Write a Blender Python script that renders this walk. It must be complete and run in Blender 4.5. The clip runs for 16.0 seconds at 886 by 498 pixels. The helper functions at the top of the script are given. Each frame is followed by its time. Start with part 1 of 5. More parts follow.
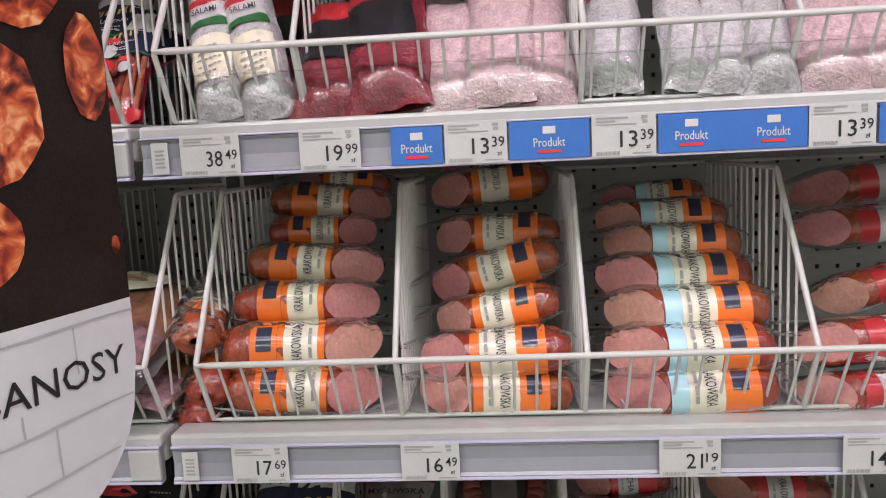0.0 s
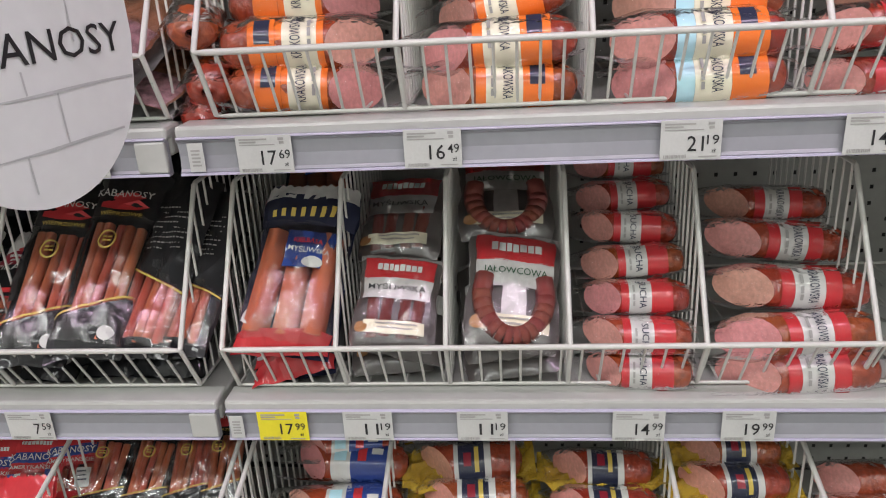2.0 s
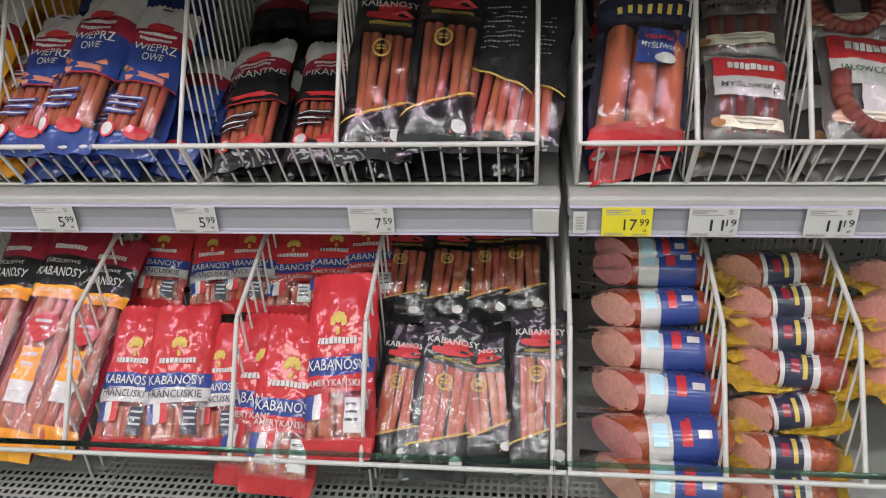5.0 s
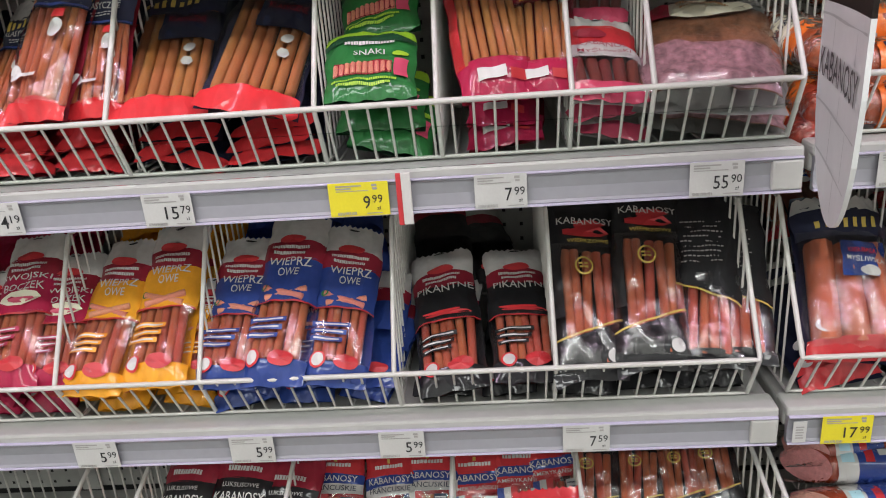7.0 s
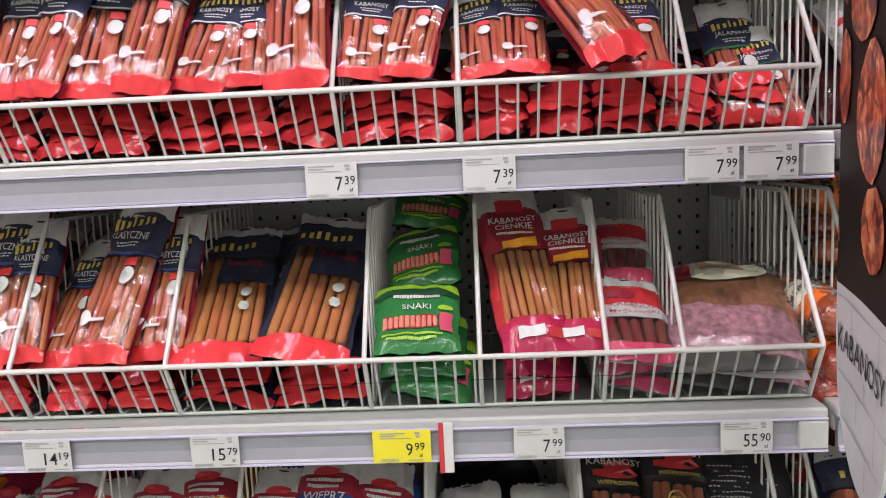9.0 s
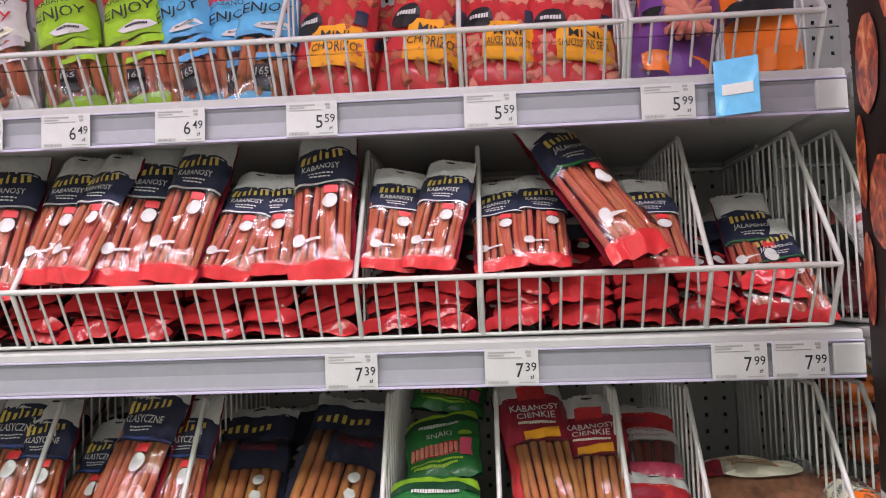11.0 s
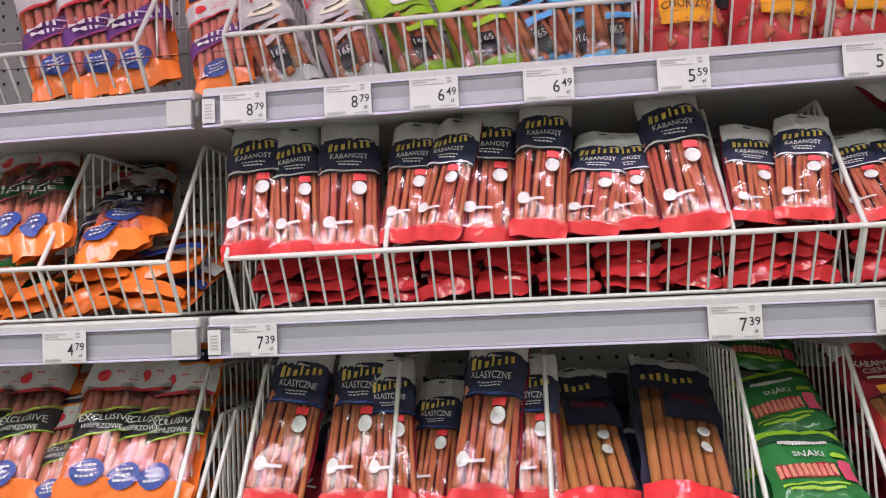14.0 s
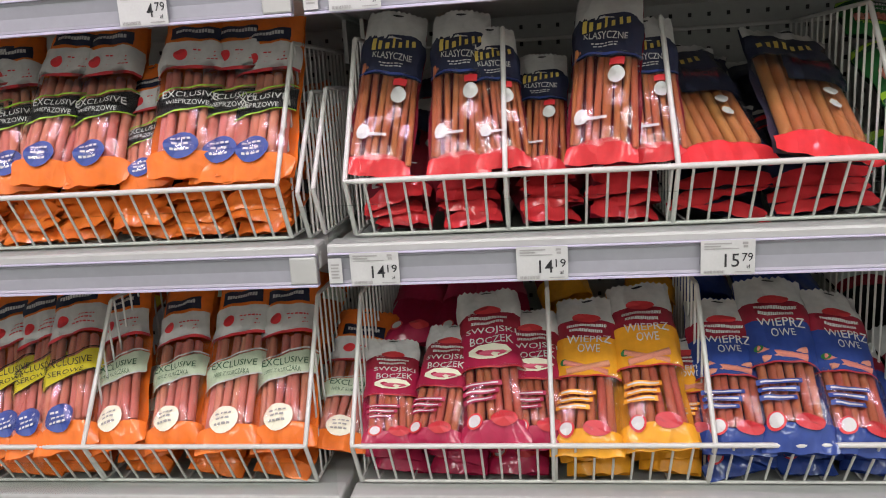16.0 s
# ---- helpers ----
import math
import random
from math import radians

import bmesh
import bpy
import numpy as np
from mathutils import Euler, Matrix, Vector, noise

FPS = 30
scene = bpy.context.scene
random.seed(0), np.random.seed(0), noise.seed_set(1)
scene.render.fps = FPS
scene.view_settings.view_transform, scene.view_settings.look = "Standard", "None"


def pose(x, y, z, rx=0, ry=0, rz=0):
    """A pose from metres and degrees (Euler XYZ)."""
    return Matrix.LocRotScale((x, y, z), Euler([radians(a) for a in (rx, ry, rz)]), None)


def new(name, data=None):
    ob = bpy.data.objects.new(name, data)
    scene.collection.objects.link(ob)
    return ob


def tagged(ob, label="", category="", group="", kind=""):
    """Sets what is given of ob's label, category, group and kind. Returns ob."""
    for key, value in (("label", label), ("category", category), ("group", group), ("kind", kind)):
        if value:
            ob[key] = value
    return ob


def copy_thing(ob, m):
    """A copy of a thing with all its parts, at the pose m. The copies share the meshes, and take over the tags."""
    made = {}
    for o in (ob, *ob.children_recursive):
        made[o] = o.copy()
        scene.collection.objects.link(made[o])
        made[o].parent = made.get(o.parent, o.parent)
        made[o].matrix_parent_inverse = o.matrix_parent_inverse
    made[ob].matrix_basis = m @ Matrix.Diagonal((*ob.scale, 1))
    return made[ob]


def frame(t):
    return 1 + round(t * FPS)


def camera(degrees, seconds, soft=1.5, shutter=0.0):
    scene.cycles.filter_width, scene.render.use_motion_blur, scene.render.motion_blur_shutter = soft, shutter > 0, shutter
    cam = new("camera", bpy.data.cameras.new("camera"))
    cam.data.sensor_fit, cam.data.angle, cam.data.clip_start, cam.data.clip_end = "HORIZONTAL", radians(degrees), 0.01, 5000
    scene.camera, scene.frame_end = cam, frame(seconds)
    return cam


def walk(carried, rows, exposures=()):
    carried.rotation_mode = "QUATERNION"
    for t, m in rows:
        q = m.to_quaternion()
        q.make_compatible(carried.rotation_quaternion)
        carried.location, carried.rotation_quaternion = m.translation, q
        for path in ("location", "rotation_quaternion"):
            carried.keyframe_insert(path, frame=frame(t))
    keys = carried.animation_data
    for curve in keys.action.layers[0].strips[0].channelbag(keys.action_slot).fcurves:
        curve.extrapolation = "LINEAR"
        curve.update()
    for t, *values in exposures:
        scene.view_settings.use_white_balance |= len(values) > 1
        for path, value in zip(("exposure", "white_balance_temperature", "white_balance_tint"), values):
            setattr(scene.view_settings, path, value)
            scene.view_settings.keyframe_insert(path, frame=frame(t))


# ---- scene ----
cam = camera(61.4, 16.0, 1.05)
METRES, EYE, TILT, LEAN, TURN = 1.92, 1.45, -7.81, 2.78, 4.08
ROWS = [
    (0.0, 0.0, 0.0, 0.0, 0.0, 0.0, -0.0),
    (0.5, -0.0001, 0.0017, -0.0186, 0.51, -4.59, 0.11),
    (1.0, -0.0019, 0.0024, -0.0313, 0.75, -7.46, 0.03),
    (1.5, -0.0045, 0.0031, -0.0535, 0.59, -11.02, 0.12),
    (2.0, 0.0021, -0.0054, -0.0749, 0.44, -13.11, 0.2),
    (2.5, 0.0094, -0.0252, -0.0937, 1.05, -14.57, 0.14),
    (3.0, -0.018, -0.0417, -0.1003, 1.28, -15.82, -0.17),
    (5.5, -0.2514, -0.0319, -0.1387, 2.01, -22.41, -0.49),
    (6.0, -0.2862, -0.0088, -0.13, 2.33, -23.41, -0.43),
    (6.5, -0.3313, -0.0066, -0.0986, 0.39, -21.05, 0.26),
    (7.0, -0.3726, -0.018, -0.0622, -1.22, -12.5, 1.55),
    (7.5, -0.3867, -0.0286, -0.0376, -1.94, -7.26, 1.64),
    (8.0, -0.3964, -0.0322, -0.0275, -2.11, -4.81, 1.16),
    (8.5, -0.4012, -0.0315, -0.023, -2.07, -3.12, 0.71),
    (9.0, -0.4023, -0.0382, -0.0087, -1.54, 0.37, 0.1),
    (9.5, -0.4017, -0.0498, 0.0088, -1.05, 4.17, -0.23),
    (12.0, -0.4212, -0.0286, 0.0221, 0.45, 12.7, -1.34),
    (12.5, -0.4721, -0.0309, 0.0214, 1.37, 12.06, -1.39),
    (13.0, -0.5353, -0.0454, 0.0172, 1.79, 12.18, -1.22),
    (13.5, -0.5843, -0.0521, 0.006, 2.26, 12.1, -1.07),
    (14.0, -0.6064, -0.0432, -0.0106, 3.05, 11.18, -0.65),
    (14.5, -0.6084, -0.0186, -0.0374, 5.01, 7.68, 0.04),
    (15.0, -0.631, -0.0102, -0.051, 6.29, 4.44, 0.02),
    (15.5, -0.6663, -0.0119, -0.074, 4.93, 0.19, 0.1),
    (16.0, -0.6827, -0.0106, -0.0954, 2.6, -4.17, 0.35),
]
walk(cam, [(t, pose(0, 0, EYE, TILT, LEAN, TURN) @ pose(METRES * x, METRES * y, METRES * z, 90 + pitch, roll, yaw)) for t, x, y, z, yaw, pitch, roll in ROWS], [(0.0, -0.27), (3.0, -0.23), (6.0, -0.28), (8.5, -0.06), (12.8, -0.19), (16.0, -0.16)])

# ---- light ----
world = bpy.data.worlds.new("world")
scene.world = world
world.use_nodes = True
world.node_tree.nodes["Background"].inputs[0].default_value = (0.9, 0.93, 1.0, 1)
world.node_tree.nodes["Background"].inputs[1].default_value = 0.16


def area(name, x, y, z, rx, sx, sy, watts, colour):
    d = bpy.data.lights.new(name, "AREA")
    d.shape, d.size, d.size_y, d.energy, d.color = "RECTANGLE", sx, sy, watts, colour
    ob = new(name, d)
    ob.matrix_world = pose(x, y, z, rx)
    return ob


area("ceiling_lamp_light", -0.9, -0.75, 3.12, 0, 5.2, 0.32, 76, (0.97, 1.0, 0.97))
area("ceiling_lamp_light", -0.9, -2.3, 3.12, 0, 5.2, 0.32, 80, (0.97, 1.0, 0.97))
area("canopy_lamp_light", -0.9, 0.30, 2.17, 12, 4.6, 0.06, 34, (1.0, 0.69, 1.0))


# ---- materials ----
def facets(nt, shader, co, scale, strength, sockets, deep=0.004):
    """Crumpled foil: long uneven facets and sharp folds, as relief."""
    warp, cells = nt.nodes.new("ShaderNodeTexNoise"), nt.nodes.new("ShaderNodeTexVoronoi")
    warp.inputs["Scale"].default_value, warp.inputs["Detail"].default_value = scale * 0.8, 3
    inf = nt.nodes.new("ShaderNodeObjectInfo")
    shift, add, stretch = nt.nodes.new("ShaderNodeVectorMath"), nt.nodes.new("ShaderNodeVectorMath"), nt.nodes.new("ShaderNodeVectorMath")
    shift.operation, add.operation, stretch.operation = "ADD", "MULTIPLY_ADD", "MULTIPLY"
    nt.links.new(co.outputs["Object"], shift.inputs[0])
    nt.links.new(inf.outputs["Random"], shift.inputs[1])
    nt.links.new(shift.outputs[0], warp.inputs["Vector"])
    nt.links.new(warp.outputs["Color"], add.inputs[0])
    add.inputs[1].default_value = (0.022, 0.022, 0.022)
    nt.links.new(shift.outputs[0], add.inputs[2])
    nt.links.new(add.outputs[0], stretch.inputs[0])
    stretch.inputs[1].default_value = (1.5, 0.7, 1.0)
    nt.links.new(stretch.outputs[0], cells.inputs["Vector"])
    cells.inputs["Scale"].default_value = scale
    bm = nt.nodes.new("ShaderNodeBump")
    bm.inputs["Strength"].default_value, bm.inputs["Distance"].default_value = strength, deep
    nt.links.new(cells.outputs["Distance"], bm.inputs["Height"])
    for k in sockets:
        nt.links.new(bm.outputs[0], shader.inputs[k])
    return bm


def mat(name, colour, rough=0.5, metal=0.0, coat=0.0, vary=0.12, scale=40.0, bump=0.0, fine=400.0, island=0.0, spec=0.5, crease=0.0):
    m = bpy.data.materials.new(name)
    m.use_nodes = True
    nt = m.node_tree
    b = nt.nodes["Principled BSDF"]
    b.inputs["Roughness"].default_value, b.inputs["Metallic"].default_value = rough, metal
    b.inputs["Coat Weight"].default_value, b.inputs["Coat Roughness"].default_value = coat, 0.08
    b.inputs["Specular IOR Level"].default_value = spec
    co = nt.nodes.new("ShaderNodeTexCoord")
    n1, n2 = nt.nodes.new("ShaderNodeTexNoise"), nt.nodes.new("ShaderNodeTexNoise")
    n1.inputs["Scale"].default_value, n2.inputs["Scale"].default_value = scale, fine
    n1.inputs["Detail"].default_value = 4
    for n in (n1, n2):
        nt.links.new(co.outputs["Object"], n.inputs["Vector"])
    mix = nt.nodes.new("ShaderNodeMath")
    mix.operation = "ADD"
    nt.links.new(n1.outputs["Fac"], mix.inputs[0])
    nt.links.new(n2.outputs["Fac"], mix.inputs[1])
    ramp = nt.nodes.new("ShaderNodeMapRange")
    ramp.inputs["From Min"].default_value, ramp.inputs["From Max"].default_value = 0.6, 1.4
    ramp.inputs["To Min"].default_value, ramp.inputs["To Max"].default_value = 1 - vary, 1 + vary
    nt.links.new(mix.outputs[0], ramp.inputs["Value"])
    hsv = nt.nodes.new("ShaderNodeHueSaturation")
    hsv.inputs["Color"].default_value = (*colour, 1)
    nt.links.new(ramp.outputs[0], hsv.inputs["Value"])
    if island:
        inf = nt.nodes.new("ShaderNodeObjectInfo")
        r2 = nt.nodes.new("ShaderNodeMapRange")
        r2.inputs["To Min"].default_value, r2.inputs["To Max"].default_value = 0.5 - island, 0.5 + island
        nt.links.new(inf.outputs["Random"], r2.inputs["Value"])
        nt.links.new(r2.outputs[0], hsv.inputs["Hue"])
    nt.links.new(hsv.outputs[0], b.inputs["Base Color"])
    if crease:
        facets(nt, b, co, 30.0, crease, ("Normal", "Coat Normal"), 0.006)
    if bump:
        bm = nt.nodes.new("ShaderNodeBump")
        bm.inputs["Strength"].default_value, bm.inputs["Distance"].default_value = bump, 0.003
        nt.links.new(mix.outputs[0], bm.inputs["Height"])
        nt.links.new(bm.outputs[0], b.inputs["Normal"])
        nt.links.new(bm.outputs[0], b.inputs["Coat Normal"])
    return m


def clear(name, tint, rough=0.06, bump=0.35, scale=30.0, gloss=0.22, deep=0.006, crumple=False):
    """Thin clear plastic: see-through, with crinkled gloss."""
    m = bpy.data.materials.new(name)
    m.use_nodes = True
    nt = m.node_tree
    nt.nodes.remove(nt.nodes["Principled BSDF"])
    out = nt.nodes["Material Output"]
    tr, gl = nt.nodes.new("ShaderNodeBsdfTransparent"), nt.nodes.new("ShaderNodeBsdfGlossy")
    mx = nt.nodes.new("ShaderNodeMixShader")
    tr.inputs[0].default_value = (*tint, 1)
    gl.inputs["Roughness"].default_value = rough
    lw = nt.nodes.new("ShaderNodeLayerWeight")
    lw.inputs["Blend"].default_value = gloss
    co = nt.nodes.new("ShaderNodeTexCoord")
    if crumple:
        folds = facets(nt, gl, co, scale, bump, ("Normal",), deep)
        nt.links.new(folds.outputs[0], lw.inputs["Normal"])
    n1 = nt.nodes.new("ShaderNodeTexNoise")
    n1.inputs["Scale"].default_value, n1.inputs["Detail"].default_value, n1.inputs["Distortion"].default_value = scale, 3, 1.5
    nt.links.new(co.outputs["Object"], n1.inputs["Vector"])
    bm = nt.nodes.new("ShaderNodeBump")
    bm.inputs["Strength"].default_value, bm.inputs["Distance"].default_value = bump, deep
    nt.links.new(n1.outputs["Fac"], bm.inputs["Height"])
    if not crumple:
        nt.links.new(bm.outputs[0], gl.inputs["Normal"])
        nt.links.new(bm.outputs[0], lw.inputs["Normal"])
    nt.links.new(lw.outputs["Fresnel"], mx.inputs[0])
    nt.links.new(tr.outputs[0], mx.inputs[1])
    nt.links.new(gl.outputs[0], mx.inputs[2])
    nt.links.new(mx.outputs[0], out.inputs["Surface"])
    return m


COLOURS = {
    "white": (0.54, 0.53, 0.515), "cream": (0.74, 0.70, 0.55), "navy": (0.018, 0.022, 0.05), "blue": (0.022, 0.05, 0.23),
    "gold": (0.55, 0.40, 0.08), "red": (0.48, 0.028, 0.034), "coral": (0.60, 0.028, 0.034), "maroon": (0.25, 0.014, 0.03),
    "magenta": (0.36, 0.012, 0.055), "black": (0.012, 0.012, 0.014), "green": (0.02, 0.15, 0.035), "darkgreen": (0.012, 0.06, 0.025),
    "lime": (0.30, 0.52, 0.03), "sky": (0.12, 0.42, 0.68), "orange": (0.78, 0.17, 0.02), "amber": (0.76, 0.33, 0.02),
    "yellow": (0.78, 0.66, 0.05), "mint": (0.62, 0.68, 0.52), "violet": (0.16, 0.05, 0.24), "pink": (0.52, 0.06, 0.12), "grey": (0.30, 0.29, 0.28),
    "tan": (0.42, 0.22, 0.09), "paleblue": (0.42, 0.66, 0.74),
}
PRINT = {k: mat("print_" + k, v, 0.55, 0, 0.75, 0.12, 22, 0, 110, spec=0.2, crease=0.6) for k, v in COLOURS.items()}
LOGPRINT = {k: mat("log_label_" + k, v, 0.5, 0, 0.8, 0.06, 4, 0.08, 14, spec=0.25) for k, v in COLOURS.items()}
INK = {k: mat("ink_" + k, v, 0.5, vary=0.04) for k, v in COLOURS.items()}
STICK = {
    "red": mat("cured_sausage_red", (0.52, 0.13, 0.065), 0.34, 0, 0.3, 0.40, 70, 0.45, 300, 0.012),
    "brown": mat("cured_sausage_brown", (0.48, 0.145, 0.05), 0.38, 0, 0.3, 0.40, 70, 0.45, 300, 0.012),
    "amber": mat("cured_sausage_amber", (0.56, 0.23, 0.07), 0.38, 0, 0.3, 0.3, 60, 0.5, 420, 0.012),
    "dark": mat("cured_sausage_dark", (0.20, 0.04, 0.028), 0.36, 0, 0.3, 0.40, 70, 0.45, 300, 0.012),
    "pale": mat("cured_sausage_pale", (0.70, 0.25, 0.17), 0.36, 0, 0.3, 0.40, 70, 0.45, 300, 0.012),
}
SKIN = mat("smoked_ham_skin", (0.27, 0.045, 0.018), 0.25, 0, 0.9, 0.45, 9, 0.55, 30, 0.012)
MEAT = mat("ham_cut_face", (0.58, 0.26, 0.23), 0.35, 0, 0.7, 0.26, 7, 0.12, 40, 0.02)
FILM = clear("clear_film", (0.975, 0.96, 0.965), 0.17, 0.8, 34, 0.47, 0.005, True)
LOGFILM = clear("clear_log_film", (0.985, 0.98, 0.98), 0.12, 0.25, 9, 0.13, 0.02)
GOLDFILM = mat("gold_film", (0.66, 0.44, 0.04), 0.25, 0.45, 0.5, 0.3, 30, 0.9, 120)
ACRYLIC = clear("clear_acrylic", (0.95, 0.97, 0.96), 0.03, 0.05, 4, 0.05)
GLASSEDGE = clear("glass_edge_green", (0.55, 0.72, 0.64), 0.1, 0.05, 4, 0.25)
STEEL = mat("white_enamel", (0.39, 0.39, 0.37), 0.32, 0, 0.2, 0.07, 6, 0.04, 60)
WIRE = mat("white_wire_coating", (0.53, 0.52, 0.49), 0.3, 0, 0.3, 0.08, 30, 0.15, 200)
RAIL = mat("grey_price_rail", (0.25, 0.25, 0.275), 0.35, 0, 0.25, 0.06, 5, 0.03, 90)
EDGE = mat("lilac_rail_edge", (0.46, 0.43, 0.56), 0.3, 0, 0.3, 0.05)
CARD = mat("price_card", (0.47, 0.47, 0.455), 0.55, vary=0.05)
YELLOW = mat("yellow_price_card", (0.66, 0.57, 0.02), 0.55, vary=0.05)
BACKM = mat("cooler_back_panel", (0.34, 0.34, 0.32), 0.5, 0, 0, 0.1, 5, 0.05, 60)
# near-black for the plinth, and for shade under the grille and behind the slots
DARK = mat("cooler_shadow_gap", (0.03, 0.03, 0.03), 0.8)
TILE = mat("floor_vinyl", (0.42, 0.41, 0.38), 0.35, 0, 0.2, 0.15, 3, 0.05, 80)
PAINT = mat("wall_paint", (0.68, 0.68, 0.66), 0.7, vary=0.08, scale=3, bump=0.05)
CEILM = mat("ceiling_board", (0.75, 0.75, 0.74), 0.8, vary=0.05, scale=5, bump=0.1)


def glow(name, colour, power):
    m = bpy.data.materials.new(name)
    m.use_nodes = True
    b = m.node_tree.nodes["Principled BSDF"]
    b.inputs["Emission Color"].default_value, b.inputs["Emission Strength"].default_value = (*colour, 1), power
    return m


TUBE = glow("lamp_tube", (1, 0.98, 0.95), 6)


# ---- building helpers ----
def mesh_of(name, verts, faces, material, smooth=False):
    me = bpy.data.meshes.new(name)
    me.from_pydata([tuple(v) for v in verts], [], [tuple(f) for f in faces])
    if smooth:
        me.polygons.foreach_set("use_smooth", [True] * len(me.polygons))
    if material:
        me.materials.append(material)
    me.update()
    return me


def attach(name, me, parent, m=None, label=""):
    ob = new(name, me)
    ob.parent = parent
    if m is not None:
        ob.matrix_basis = m
    if label:
        ob["label"] = label
    return ob


def part(name, bm, material, parent, label="", smooth=False):
    me = bpy.data.meshes.new(name)
    bm.to_mesh(me)
    bm.free()
    me.materials.append(material)
    if smooth:
        me.polygons.foreach_set("use_smooth", [True] * len(me.polygons))
    return attach(name, me, parent, None, label)


def box_bm(x0, x1, y0, y1, z0, z1, bevel=0.0):
    bm = bmesh.new()
    bmesh.ops.create_cube(bm, size=1, matrix=Matrix.Translation(((x0 + x1) / 2, (y0 + y1) / 2, (z0 + z1) / 2)) @ Matrix.Diagonal((x1 - x0, y1 - y0, z1 - z0, 1)))
    if bevel:
        bmesh.ops.bevel(bm, geom=bm.edges[:], offset=bevel, segments=2, affect="EDGES", profile=0.5)
    return bm


def structure(name, bm, material, label="", category=""):
    return tagged(part(name, bm, material, None), label, category, kind="structure")


def thing(name, label, category, group="", m=None):
    ob = tagged(new(name), label, category, group)
    ob.empty_display_size = 0.02
    if m is not None:
        ob.matrix_basis = m
    return ob


def tube_mesh(name, material, sides=7):
    """A unit tube along z, radius 1, length 1, closed, with slightly rounded ends."""
    rings = ((0.0, 0.6), (0.012, 1.0), (0.988, 1.0), (1.0, 0.6))
    v = [(r * math.cos(2 * math.pi * i / sides), r * math.sin(2 * math.pi * i / sides), z) for z, r in rings for i in range(sides)]
    f = [(k * sides + i, k * sides + (i + 1) % sides, (k + 1) * sides + (i + 1) % sides, (k + 1) * sides + i) for k in range(3) for i in range(sides)]
    f += [tuple(range(sides))[::-1], tuple(range(3 * sides, 4 * sides))]
    return mesh_of(name, v, f, material, True)


WIREMESH = tube_mesh("wire", WIRE)


def rod(name, a, b, radius, parent, me=None):
    a, b = Vector(a), Vector(b)
    q = (b - a).to_track_quat("Z", "Y")
    return attach(name, me or WIREMESH, parent, Matrix.LocRotScale(a, q, (radius, radius, (b - a).length)))


LETTERS = {}


def lettering(text):
    """Flat letters of height 1, centred on the origin, in the xy plane."""
    if text not in LETTERS:
        cu = bpy.data.curves.new("lettering", "FONT")
        cu.body, cu.align_x, cu.align_y, cu.size, cu.resolution_u, cu.offset = text, "CENTER", "CENTER", 1.0, 2, 0.004
        ob = bpy.data.objects.new("lettering", cu)
        me = bpy.data.meshes.new_from_object(ob)
        bpy.data.objects.remove(ob)
        co = np.empty(len(me.vertices) * 3)
        me.vertices.foreach_get("co", co)
        tri = [tuple(p.vertices) for p in me.polygons]
        bpy.data.meshes.remove(me)
        co = co.reshape(-1, 3)
        lo, hi = co.min(0), co.max(0)
        co = (co - (lo + hi) / 2) / (hi[1] - lo[1])
        LETTERS[text] = co, tri
    return LETTERS[text]


def text_mesh(text, x, y, wide, high, material, height=None):
    """Letters fitted to wide x high round (x, y), laid on the surface height(x, y)."""
    co, tri = lettering(text)
    span = co[:, 0].max() - co[:, 0].min()
    v = [(x + c[0] / span * wide, y + c[1] * high) for c in co]
    v = [(px, py, height(px, py) if height else 0.0) for px, py in v]
    return mesh_of("lettering", v, tri, material)


# ---- room ----
X0, X1 = -3.3, 1.6
structure("floor", box_bm(X0, X1, -3.2, 1.25, -0.1, 0.0), TILE, "grey vinyl supermarket floor", "floor")
structure("ceiling", box_bm(X0, X1, -3.2, 1.25, 3.2, 3.3), CEILM, "white ceiling board above the aisle", "ceiling")
structure("wall_behind_cooler", box_bm(X0, X1, 1.25, 1.35, -0.1, 3.3), PAINT)
# unseen wall across the aisle, added to close the room and bounce light
structure("wall_opposite", box_bm(X0, X1, -3.3, -3.2, -0.1, 3.3), PAINT)
structure("wall_west", box_bm(X0 - 0.1, X0, -3.3, 1.35, -0.1, 3.3), PAINT)
structure("wall_east", box_bm(X1, X1 + 0.1, -3.3, 1.35, -0.1, 3.3), PAINT)
for y in (-0.75, -2.3):
    lamp = thing("ceiling_lamp", "long white fluorescent ceiling lamp", "lamp", "ceiling lamps")
    part("housing", box_bm(-3.5 + 0.2, 1.5, y - 0.15, y + 0.15, 3.14, 3.2, 0.01), STEEL, lamp)

# ---- refrigerated wall cabinet ----
BACK, FRONT = 1.150, 0.728
BAYS = {"far": (-2.812, -1.578), "middle": (-1.567, -0.365), "near": (-0.356, 0.90)}
LEVEL = {"s0": 1.724, "s1": 1.438, "s2": 1.121, "s3": 0.780}
RAILZ = {"s0": 1.724, "s1": 1.432, "s2": 1.111, "s3": 0.773}  # undersides of the price rails
cab = thing("refrigerated_cabinet", "white open-fronted refrigerated wall cabinet with perforated back", "fridge")
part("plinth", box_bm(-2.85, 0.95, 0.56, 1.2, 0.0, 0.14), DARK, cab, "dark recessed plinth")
part("front_panel", box_bm(-2.85, 0.95, 0.44, 0.50, 0.1, 0.452, 0.008), STEEL, cab)
part("deck", box_bm(-2.85, 0.95, 0.50, 1.16, 0.36, 0.40), STEEL, cab)
part("canopy", box_bm(-2.85, 0.95, 0.26, 1.2, 2.18, 2.36, 0.012), STEEL, cab)
